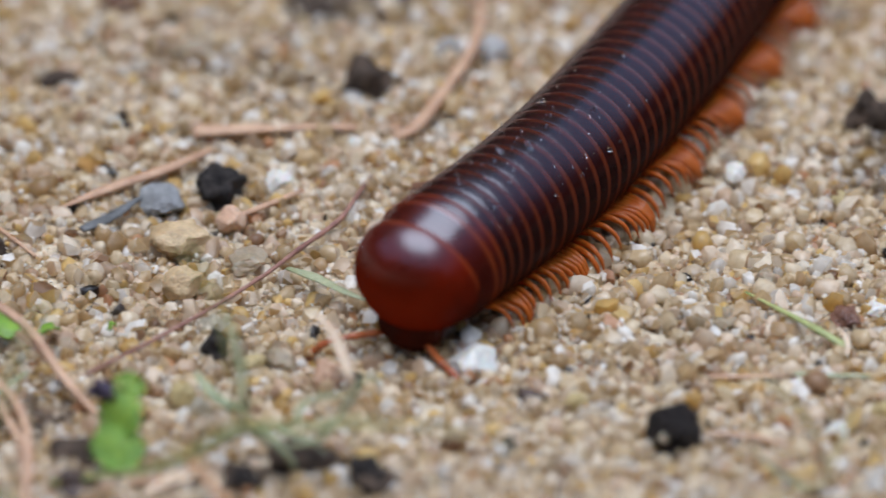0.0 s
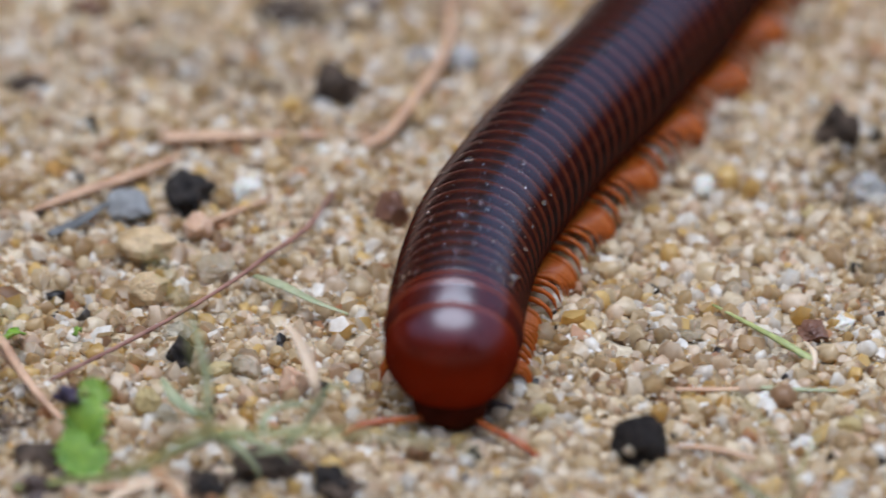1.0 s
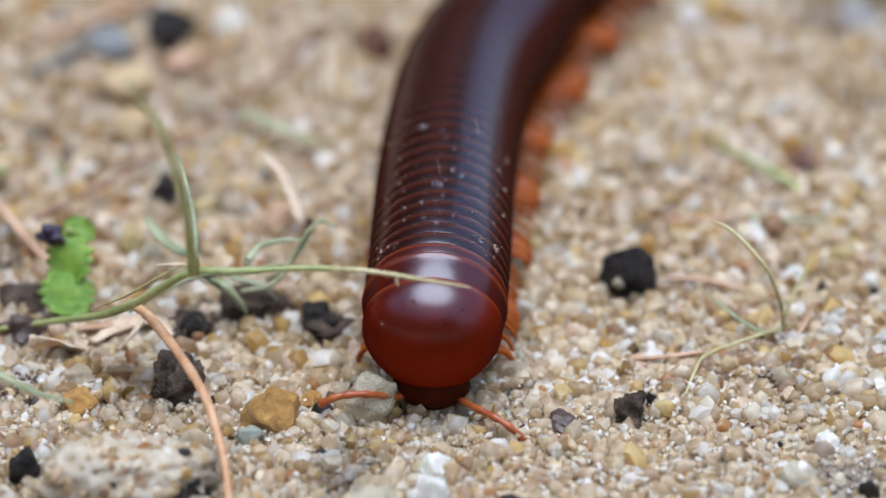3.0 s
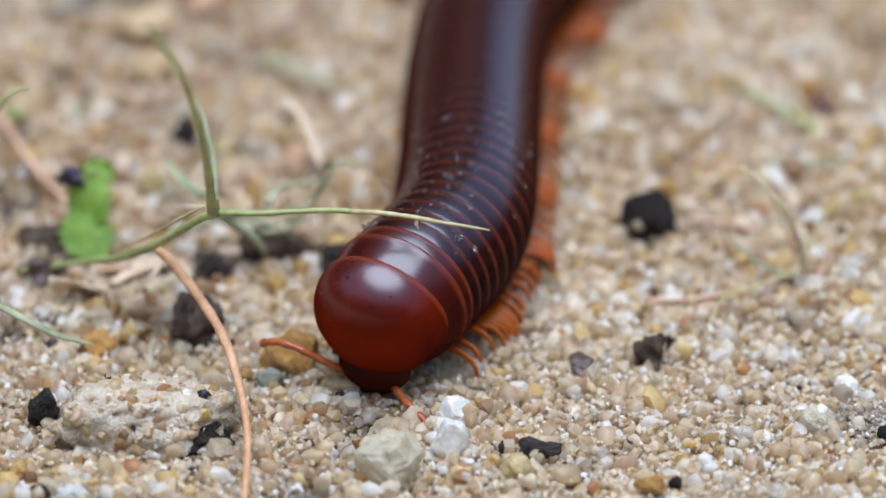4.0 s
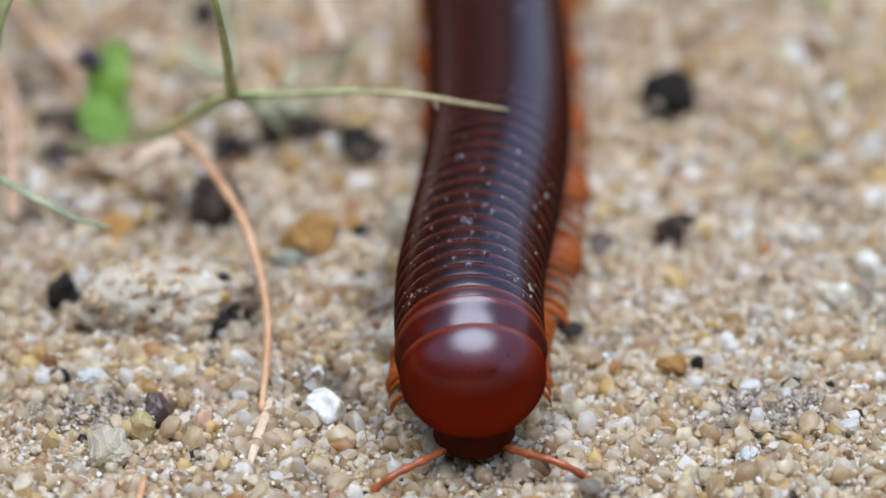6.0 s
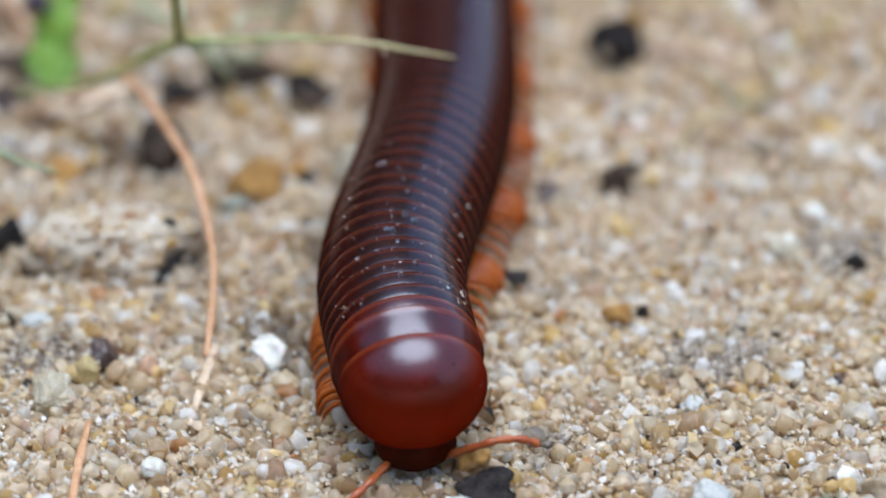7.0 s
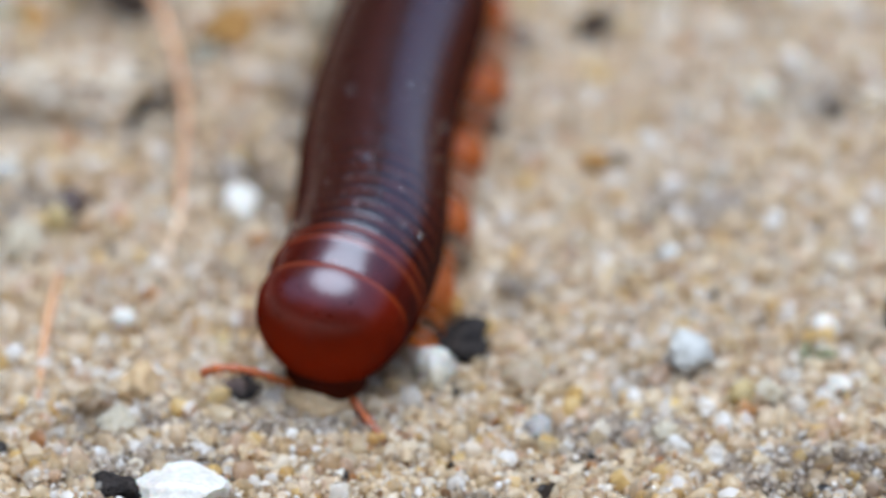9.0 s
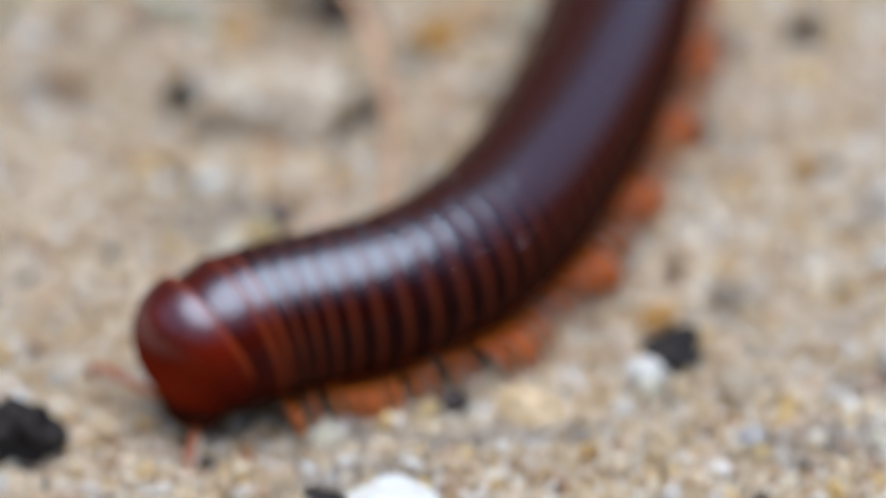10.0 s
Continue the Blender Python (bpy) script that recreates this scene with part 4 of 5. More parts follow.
stone("pebble", "round matt black pebble lying on sand", M_BLACK, 15.7, 6.9, 1.25, 3.4, 3.2, 3.4, 146, 1, 0.28, -5, "pebbles in the sand")
stone("soil_clump", "crumbly dark brown soil clump with reddish core", M_SOIL, -6.5, 62.1, 1.00, 3.80, 3.12, 4.00, 15, 2, 0.45, 3)
stone("charcoal_piece", "small black charcoal lump on sand", M_CHAR, -18.1, 45.2, 0.73, 4.00, 3.28, 2.90, 32, 3, 0.45, 4)
stone("soil_clump", "dark brown soil clump among coarse sand", M_SOIL, -11.4, 76.6, 0.55, 4.40, 3.61, 2.20, 42, 4, 0.4, 3)
stone("soil_clump", "warm brown soil clump among coarse sand", M_BROWN, -5.3, 76.3, 0.65, 3.20, 2.62, 2.59, 32, 5, 0.35, 3)
stone("soil_clump", "dark rounded soil clump on sand", M_SOIL, 31.9, 55.3, 1.02, 3.28, 2.69, 4.10, 144, 6, 0.35, 3)
stone("pebble", "milky white quartz pebble lying on coarse sand", M_BLUEWHITE, -0.5, 68.5, 0.63, 2.88, 2.36, 2.52, 156, 7, 0.15, 6, "pebbles in the sand")
stone("pebble", "milky white quartz pebble half sunk in sand", M_BLUEWHITE, 3.0, 68.0, 0.77, 3.40, 2.79, 3.07, 104, 8, 0.15, 6, "pebbles in the sand")
stone("pebble", "tan crystalline pebble among loose sand grains", M_TAN, -20.7, 36.7, 0.74, 5.00, 4.10, 2.96, 7, 9, 0.25, 7, "pebbles in the sand")
stone("pebble", "honey-coloured pebble resting on pale sand", M_TAN, -20.5, 30.0, 0.63, 2.88, 2.36, 2.52, 16, 10, 0.2, 6, "pebbles in the sand")
stone("pebble", "bright white flat pebble lying on coarse sand", M_WHITE, -13.6, 46.7, 0.44, 2.48, 2.03, 1.77, 59, 11, 0.15, 6, "pebbles in the sand")
stone("pebble", "pale cream pebble half sunk in sand", M_CREAM, -15.6, 34.0, 0.41, 3.68, 3.02, 1.66, 77, 12, 0.2, 6, "pebbles in the sand")
stone("pebble", "red-brown pebble with dark cap", M_RED, -2.6, 42.7, 0.82, 3.20, 2.62, 3.27, 111, 13, 0.2, 4, "pebbles in the sand")
stone("pebble", "flat slate-grey pebble among loose sand grains", M_SLATE, -22.4, 43.5, 0.57, 4.2, 3.4, 2.3, 86, 14, 0.2, 6, "pebbles in the sand")
stone("pebble", "pale pink-brown pebble resting on pale sand", M_PINK, -17.1, 40.5, 0.48, 2.40, 1.97, 1.90, 47, 15, 0.2, 5, "pebbles in the sand")
stone("pebble", "yellow pebble lying on coarse sand", M_YELLOW, -14.9, 18.8, 0.33, 2.08, 1.71, 1.34, 28, 16, 0.15, 5, "pebbles in the sand")
stone("charcoal_piece", "black charcoal splinter standing in sand", M_CHAR, -17.8, 20.0, 0.60, 1.92, 1.57, 2.40, 124, 17, 0.5, 4)
stone("pebble", "square pale pebble half sunk in sand", M_CREAM, -12.9, 18.9, 0.39, 2.40, 1.97, 1.57, 132, 18, 0.15, 8, "pebbles in the sand")
stone("pebble", "large pale pebble among loose sand grains", M_PINK, -9.5, 15.9, 0.66, 2.40, 1.97, 2.63, 5, 19, 0.15, 8, "pebbles in the sand")
stone("pebble", "clear grey-white pebble resting on pale sand", M_QUARTZ, -18.2, 23.9, 0.43, 2.48, 2.03, 1.72, 20, 20, 0.2, 7, "pebbles in the sand")
stone("pebble", "flat red-brown flake lying on coarse sand", M_RED, 29.0, 25.0, 0.43, 2.48, 2.03, 1.72, 81, 21, 0.3, 5, "pebbles in the sand")
stone("pebble", "white oblong pebble half sunk in sand", M_WHITE, 31.2, 26.9, 0.23, 2.08, 1.71, 0.94, 70, 22, 0.15, 6, "pebbles in the sand")
stone("pebble", "large milky quartz pebble among loose sand grains", M_BLUEWHITE, 33.8, 46.4, 0.88, 3.60, 2.95, 3.54, 159, 23, 0.2, 6, "pebbles in the sand")
stone("pebble", "small bright white pebble resting on pale sand", M_WHITE, 21.2, 47.5, 0.37, 1.68, 1.38, 1.46, 93, 24, 0.15, 6, "pebbles in the sand")
stone("pebble", "yellow pebble lying on coarse sand", M_YELLOW, 29.3, 43.8, 0.36, 2.08, 1.71, 1.45, 75, 25, 0.2, 5, "pebbles in the sand")
stone("pebble", "large pale yellow pebble half sunk in sand", M_CREAM, 38.5, 59.0, 0.90, 4.40, 3.61, 3.60, 77, 26, 0.2, 5, "pebbles in the sand")
stone("charcoal_piece", "black charcoal bit half in sand", M_CHAR, -15.5, 1.6, 0.34, 2.00, 1.64, 1.37, 119, 27, 0.45, 4)
stone("charcoal_piece", "black charcoal bit half in sand", M_CHAR, -6.2, 1.6, 0.38, 2.24, 1.84, 1.51, 105, 28, 0.4, 4)
stone("pebble", "bright white smooth pebble among loose sand grains", M_WHITE, 1.4, 17.9, 0.66, 3.92, 3.21, 2.65, 31, 29, 0.1, 5, "pebbles in the sand")
stone("pebble", "yellow pebble resting on pale sand", M_YELLOW, 8.9, 12.3, 0.42, 2.40, 1.97, 1.69, 132, 30, 0.15, 5, "pebbles in the sand")
stone("pebble", "dark grey-brown pebble lying on coarse sand", M_BROWN, 5.5, 12.7, 0.45, 2.40, 1.97, 1.80, 136, 31, 0.2, 5, "pebbles in the sand")
stone("pebble", "pale pebble half sunk in sand", M_CREAM, 20.0, 24.5, 0.30, 1.84, 1.51, 1.19, 172, 32, 0.15, 6, "pebbles in the sand")
stone("pebble", "cream pebble among loose sand grains", M_CREAM, 23.2, 30.6, 0.47, 1.60, 1.31, 1.89, 141, 33, 0.2, 6, "pebbles in the sand")
stone("pebble", "yellow-white pebble resting on pale sand", M_CREAM, 20.2, 25.1, 0.44, 1.76, 1.44, 1.75, 51, 34, 0.2, 6, "pebbles in the sand")
stone("pebble", "small orange pebble lying on coarse sand", M_ORANGE, 17.7, 21.5, 0.33, 1.04, 0.85, 1.30, 57, 35, 0.15, 5, "pebbles in the sand")
stone("pebble", "yellow pebble half sunk in sand", M_YELLOW, 31.1, 10.8, 0.44, 2.40, 1.97, 1.74, 116, 36, 0.2, 5, "pebbles in the sand")
stone("pebble", "small black pebble among loose sand grains", M_BLACK, 32.8, 5.6, 0.28, 1.68, 1.38, 1.13, 117, 37, 0.2, 5, "pebbles in the sand")
stone("pebble", "orange pebble resting on pale sand", M_ORANGE, -28.4, 49.3, 0.40, 2.00, 1.64, 1.59, 125, 38, 0.2, 5, "pebbles in the sand")
stone("pebble", "brown pebble lying on coarse sand", M_BROWN, -21.2, 55.9, 0.21, 1.20, 0.98, 0.84, 156, 39, 0.2, 5, "pebbles in the sand")
stone("pebble", "small white pebble half sunk in sand", M_WHITE, -26.3, 56.4, 0.29, 1.12, 0.92, 1.18, 52, 40, 0.15, 6, "pebbles in the sand")
stone("pebble", "pale round pebble among loose sand grains", M_CREAM, -20.5, 67.9, 0.73, 4.00, 3.28, 2.90, 168, 41, 0.15, 5, "pebbles in the sand")
stone("pebble", "brown pebble resting on pale sand", M_RED, -26.6, 76.8, 0.47, 2.80, 2.30, 1.89, 0, 42, 0.2, 5, "pebbles in the sand")
stone("soil_clump", "small dark soil clump lying on coarse sand", M_SOIL, -31.2, 63.1, 0.57, 2.40, 1.97, 2.27, 13, 43, 0.4, 3)
stone("soil_clump", "dark soil clump half sunk in sand", M_SOIL, -35.9, 35.0, 0.60, 3.80, 3.12, 2.40, 175, 44, 0.4, 3)
stone("pebble", "small white pebble among loose sand grains", M_WHITE, -7.7, 53.4, 0.30, 1.44, 1.18, 1.21, 169, 45, 0.15, 6, "pebbles in the sand")
stone("soil_clump", "brown-black pitted soil clump resting on pale sand", M_SOIL, -16.0, -7.8, 1.1, 4.2, 3.6, 3.7, 53, 46, 0.30, -3)
stone("pebble", "knobbly ochre pebble lying on coarse sand", M_ORANGE, -9.5, -12.5, 1.04, 4.16, 3.41, 4.18, 25, 47, 0.2, 6, "pebbles in the sand")
stone("pebble", "small ochre pebble half sunk in sand", M_ORANGE, -6.8, -9.6, 0.35, 1.84, 1.51, 1.42, 56, 48, 0.25, 5, "pebbles in the sand")
stone("pebble", "rounded grey-green pebble among loose sand grains", M_MOSSY, -11.2, -14.6, 0.48, 1.84, 1.51, 1.94, 7, 49, 0.1, 3, "pebbles in the sand")
stone("pebble", "clear quartz crystal pebble resting on pale sand", M_QUARTZ, -2.8, -11.4, 1.6, 4.1, 3.3, 4.9, 160, 50, 0.1, 9, "pebbles in the sand")
stone("pebble", "flat orange-brown pebble lying on coarse sand", M_ORANGE, -23.2, -9.6, 0.42, 3.04, 2.49, 1.69, 119, 51, 0.2, 5, "pebbles in the sand")
stone("pebble", "brown pebble half sunk in sand", M_BROWN, -22.6, -9.5, 0.30, 1.44, 1.18, 1.21, 105, 52, 0.2, 5, "pebbles in the sand")
stone("charcoal_piece", "black charcoal bit under the grass", M_CHAR, -15.2, -0.4, 0.62, 2.00, 1.64, 2.50, 44, 53, 0.4, 4)
stone("charcoal_piece", "black charcoal sliver among loose sand grains", M_CHAR, -6.3, 1.1, 0.63, 2.88, 2.36, 2.52, 84, 54, 0.4, 4)
conglomerate("broad lumpy beige stone of cemented sand grains", -19.8, -21.5, 1.35, 11.60, 6.6, 6.2, 8, 55)
stone("charcoal_piece", "blue-black charcoal chip beside a stone", M_CHAR, -26.5, -19.4, 0.72, 2.32, 1.90, 2.90, 34, 56, 0.25, 8)
stone("charcoal_piece", "crumbly black charcoal lump lying on coarse sand", M_CHAR, -16.2, -22.2, 0.73, 4.80, 3.94, 2.91, 139, 57, 0.55, 4)
stone("pebble", "pale pink-white pebble half sunk in sand", M_CREAM, -14.6, -24.1, 0.39, 3.04, 2.49, 1.56, 85, 58, 0.2, 6, "pebbles in the sand")
stone("pebble", "large clear quartz pebble among loose sand grains", M_QUARTZ, -2.7, -27.0, 1.4, 5.60, 4.59, 5.0, 5, 59, 0.1, 9, "pebbles in the sand")
stone("pebble", "white quartz pebble resting on pale sand", M_WHITE, 1.6, -23.8, 0.94, 3.00, 2.46, 3.75, 45, 60, 0.2, 8, "pebbles in the sand")
stone("pebble", "chalk-white smooth pebble lying on coarse sand", M_WHITE, -8.4, -34.3, 0.64, 3.31, 2.71, 2.56, 127, 61, 0.12, 6, "pebbles in the sand")
stone("pebble", "dark purple-brown pebble half sunk in sand", M_BROWN, -19.7, -34.3, 0.56, 2.91, 2.39, 2.25, 93, 62, 0.15, 6, "pebbles in the sand")
stone("pebble", "pinkish pebble among loose sand grains", M_PINK, -16.6, -35.9, 0.52, 1.65, 1.36, 2.07, 67, 63, 0.15, 6, "pebbles in the sand")
stone("pebble", "white and yellow pebble resting on pale sand", M_CREAM, -13.8, -31.3, 0.29, 2.44, 2.00, 1.16, 45, 64, 0.15, 7, "pebbles in the sand")
stone("pebble", "blue-grey clear pebble lying on coarse sand", M_GREY, -24.1, -30.0, 0.48, 2.60, 2.13, 1.91, 16, 65, 0.2, 6, "pebbles in the sand")
stone("pebble", "clear pale pebble half sunk in sand", M_QUARTZ, -22.8, -39.6, 0.75, 4.33, 3.55, 3.00, 109, 66, 0.25, 7, "pebbles in the sand")
stone("pebble", "yellow clear pebble among loose sand grains", M_YELLOW, -20.6, -36.7, 0.69, 2.20, 1.81, 2.76, 118, 67, 0.2, 6, "pebbles in the sand")
stone("pebble", "small orange pebble resting on pale sand", M_ORANGE, -11.0, -25.4, 0.29, 1.12, 0.92, 1.18, 93, 68, 0.15, 5, "pebbles in the sand")
stone("pebble", "ochre pebble lying on coarse sand", M_ORANGE, 15.2, -28.9, 0.48, 2.00, 1.64, 1.90, 167, 69, 0.25, 5, "pebbles in the sand")
stone("pebble", "small slate-grey pebble half sunk in sand", M_BLACK, 16.8, -28.2, 0.28, 0.88, 0.72, 1.10, 167, 70, 0.15, 6, "pebbles in the sand")
stone("charcoal_piece", "black flake on sand among loose sand grains", M_CHAR, 7.5, -24.2, 0.32, 2.56, 2.10, 1.28, 37, 71, 0.4, 5)
stone("soil_clump", "dark brown grain cluster resting on pale sand", M_BROWN, 10.6, -12.5, 0.32, 2.24, 1.84, 1.28, 109, 72, 0.3, 4)
stone("soil_clump", "red-brown soil clump lying on coarse sand", M_SOIL, 15.4, -11.8, 0.70, 2.48, 2.03, 2.81, 113, 73, 0.35, 4)
stone("pebble", "black grain half sunk in sand", M_BLACK, 16.9, -9.4, 0.30, 0.96, 0.79, 1.20, 44, 74, 0.2, 6, "pebbles in the sand")
stone("pebble", "yellow pebble among loose sand grains", M_YELLOW, 6.0, -26.4, 0.50, 2.48, 2.03, 1.99, 53, 75, 0.15, 6, "pebbles in the sand")
stone("pebble", "small red pebble resting on pale sand", M_PINK, 30.0, 5.9, 0.31, 1.28, 1.05, 1.25, 87, 76, 0.15, 5, "pebbles in the sand")
stone("charcoal_piece", "black chip on sand lying on coarse sand", M_CHAR, 32.9, 5.6, 0.31, 1.36, 1.12, 1.23, 133, 77, 0.25, 6)
stone("pebble", "small red-brown seed half sunk in sand", M_RED, 35.1, 13.1, 0.38, 1.20, 0.98, 1.50, 52, 78, 0.15, 3, "pebbles in the sand")
stone("pebble", "coral-pink pebble among loose sand grains", M_PINK, 16.1, -4.2, 0.29, 1.60, 1.31, 1.16, 129, 79, 0.2, 5, "pebbles in the sand")
stone("pebble", "white angular pebble resting on pale sand", M_WHITE, 28.9, -15.3, 0.37, 2.00, 1.64, 1.48, 117, 80, 0.15, 9, "pebbles in the sand")
stone("pebble", "pale pebble lying on coarse sand", M_CREAM, 27.0, 3.6, 0.26, 1.92, 1.57, 1.05, 39, 81, 0.15, 6, "pebbles in the sand")
stone("pebble", "cream pebble half sunk in sand", M_CREAM, 6.8, -5.8, 0.47, 2.80, 2.30, 1.89, 69, 82, 0.2, 6, "pebbles in the sand")
stone("pebble", "white pebble among loose sand grains", M_WHITE, 26.6, -20.6, 0.66, 2.32, 1.90, 2.64, 149, 83, 0.2, 7, "pebbles in the sand")
stone("pebble", "pale pebble resting on pale sand", M_QUARTZ, 26.6, -21.0, 0.67, 2.83, 2.32, 2.68, 151, 84, 0.2, 7, "pebbles in the sand")
stone("pebble", "pale grey faceted pebble lying on coarse sand", M_GREY, 20.6, -53.1, 0.85, 4.5, 3.4, 3.2, 118, 85, 0.16, 9, "pebbles in the sand")
seed_husk(35.1, -48.8, 3.31, -75)
seed_husk(-6.1, -11.2, 1.5, 40)
stone("pebble", "cream-white pebble half sunk in sand", M_CREAM, 32.0, -51.2, 0.58, 2.68, 2.20, 2.31, 0, 87, 0.15, 7, "pebbles in the sand")
stone("pebble", "white angular pebble among loose sand grains", M_WHITE, 29.6, -49.2, 0.39, 1.97, 1.61, 1.56, 122, 88, 0.15, 9, "pebbles in the sand")
stone("pebble", "clear yellow pebble resting on pale sand", M_YELLOW, 23.9, -57.7, 0.59, 2.44, 2.00, 2.37, 40, 89, 0.2, 6, "pebbles in the sand")
stone("pebble", "clear pinkish pebble lying on coarse sand", M_QUARTZ, 25.7, -57.2, 0.47, 2.36, 1.94, 1.87, 147, 90, 0.15, 6, "pebbles in the sand")
stone("pebble", "white pebble half sunk in sand", M_WHITE, 30.2, -56.2, 0.33, 1.73, 1.42, 1.31, 164, 91, 0.15, 6, "pebbles in the sand")
stone("pebble", "pale blue pebble among loose sand grains", M_GREY, 19.7, -40.3, 0.35, 2.13, 1.74, 1.40, 77, 92, 0.2, 6, "pebbles in the sand")
stone("pebble", "pale sandy-brown rough stone resting on pale sand", M_TAN, -3.2, -58.1, 0.81, 4.92, 4.04, 3.25, 172, 93, 0.25, 7, "pebbles in the sand")
stone("pebble", "dark brown pebble lying on coarse sand", M_BROWN, -8.7, -56.8, 0.46, 2.13, 1.74, 1.83, 136, 94, 0.2, 5, "pebbles in the sand")
stone("pebble", "clear white upright pebble half sunk in sand", M_QUARTZ, 4.3, -56.2, 0.57, 1.81, 1.49, 2.26, 58, 95, 0.15, 7, "pebbles in the sand")
stone("soil_clump", "wet black soil lump among loose sand grains", M_CHAR, 6.0, -51.1, 0.55, 3.70, 3.03, 2.21, 158, 96, 0.35, 4)
stone("pebble", "ochre pebble resting by black soil", M_ORANGE, 5.2, -47.0, 0.47, 2.76, 2.26, 1.86, 69, 97, 0.2, 5, "pebbles in the sand")
stone("pebble", "bright white pebble resting on pale sand", M_WHITE, -11.8, -69.0, 0.68, 5.91, 4.84, 2.73, 18, 98, 0.14, 6, "pebbles in the sand")
stone("charcoal_piece", "black chip beside a white pebble", M_CHAR, -15.6, -69.0, 0.75, 3.3, 2.65, 2.1, 106, 99, 0.35, 5)
stone("pebble", "white pebble lying on coarse sand", M_WHITE, 4.2, -54.9, 0.81, 2.60, 2.13, 3.25, 152, 100, 0.2, 6, "pebbles in the sand")
stone("pebble", "pale yellow pebble half sunk in sand", M_CREAM, 10.2, -55.3, 0.46, 3.54, 2.91, 1.85, 118, 101, 0.2, 6, "pebbles in the sand")
stone("pebble", "blue-white pebble among loose sand grains", M_BLUEWHITE, 10.8, -61.5, 0.48, 2.60, 2.13, 1.91, 70, 102, 0.15, 7, "pebbles in the sand")
stone("pebble", "pale pebble resting on pale sand", M_QUARTZ, 18.8, -62.2, 0.49, 2.05, 1.68, 1.96, 162, 103, 0.15, 7, "pebbles in the sand")
stone("pebble", "small dark pebble lying on coarse sand", M_BROWN, 29.7, -36.7, 0.21, 1.50, 1.23, 0.83, 86, 104, 0.2, 5, "pebbles in the sand")
stone("soil_clump", "small dark soil crumb in damp sand", M_SOIL, 19.7, -35.3, 0.16, 1.02, 0.84, 0.66, 69, 105, 0.4, 4)
stone("soil_clump", "small dark soil crumb in damp sand", M_SOIL, 20.8, -33.2, 0.15, 0.87, 0.71, 0.60, 26, 106, 0.4, 4)
stone("soil_clump", "small dark soil crumb in damp sand", M_SOIL, 21.4, -35.7, 0.19, 1.34, 1.10, 0.77, 38, 107, 0.4, 4)
stone("soil_clump", "small dark soil crumb in damp sand", M_SOIL, 22.4, -34.3, 0.19, 1.10, 0.90, 0.74, 125, 108, 0.4, 4)
stone("soil_clump", "small dark soil crumb in damp sand", M_SOIL, 23.1, -36.4, 0.14, 0.94, 0.77, 0.57, 143, 109, 0.4, 4)
stone("soil_clump", "small dark soil crumb in damp sand", M_SOIL, 23.8, -34.6, 0.18, 1.18, 0.97, 0.72, 52, 110, 0.4, 4)
stone("soil_clump", "small dark soil crumb in damp sand", M_SOIL, 24.6, -35.8, 0.13, 0.79, 0.65, 0.52, 113, 111, 0.4, 4)
stone("soil_clump", "small dark soil crumb in damp sand", M_SOIL, 21.9, -36.9, 0.14, 0.87, 0.71, 0.54, 156, 112, 0.4, 4)
stone("soil_clump", "small dark soil crumb in damp sand", M_SOIL, 20.3, -36.9, 0.12, 0.71, 0.58, 0.49, 26, 113, 0.4, 4)
stone("charcoal_piece", "dark chip half sunk in sand", M_CHAR, -8.3, -56.8, 0.39, 2.36, 1.94, 1.55, 49, 114, 0.2, 6)
stone("pebble", "white pebble among loose sand grains", M_WHITE, -15.9, -48.0, 0.38, 2.05, 1.68, 1.54, 94, 115, 0.15, 6, "pebbles in the sand")
stone("pebble", "small yellow pebble resting on pale sand", M_YELLOW, -9.5, -51.0, 0.29, 1.50, 1.23, 1.17, 101, 116, 0.15, 6, "pebbles in the sand")
stone("pebble", "brown speckled pebble lying on coarse sand", M_TAN, -14.8, -56.7, 0.70, 3.23, 2.65, 2.79, 71, 117, 0.25, 6, "pebbles in the sand")
stone("pebble", "clear pale pebble half sunk in sand", M_QUARTZ, -16.1, -60.8, 0.54, 3.54, 2.91, 2.15, 71, 118, 0.2, 6, "pebbles in the sand")
stone("soil_clump", "dark soil lump among loose sand grains", M_CHAR, -35.2, -61.2, 1.14, 4.33, 3.55, 4.56, 23, 119, 0.35, 4)
stone("soil_clump", "dark soil crumbs below grass blades", M_SOIL, -15.7, 0.7, 0.44, 3.20, 2.62, 1.74, 110, 120, 0.45, 4)
stone("soil_clump", "dark soil crumbs below grass blades", M_SOIL, -11.2, 3.6, 0.55, 4.40, 3.61, 2.20, 167, 121, 0.45, 4)
stone("soil_clump", "dark soil crumbs below grass blades", M_SOIL, -5.8, 1.0, 0.45, 3.60, 2.95, 1.80, 35, 122, 0.45, 4)
stone("soil_clump", "dark brown soil below the seedling", M_SOIL, -27.4, 4.0, 0.58, 3.20, 2.62, 2.32, 143, 123, 0.4, 4)
stone("soil_clump", "brown soil beside the grass tangle", M_BROWN, -27.4, -0.4, 0.69, 3.60, 2.95, 2.75, 32, 124, 0.4, 4)
stone("pebble", "honey-coloured clear pebble resting on pale sand", M_YELLOW, -20.0, 13.1, 0.60, 2.48, 2.03, 2.41, 7, 125, 0.15, 6, "pebbles in the sand")
stone("pebble", "pale clear pebble lying on coarse sand", M_QUARTZ, -18.5, 11.2, 0.53, 2.00, 1.64, 2.11, 134, 126, 0.15, 6, "pebbles in the sand")
stone("pebble", "pale clear pebble half sunk in sand", M_CREAM, -23.3, -6.6, 0.49, 2.56, 2.10, 1.97, 32, 127, 0.2, 6, "pebbles in the sand")
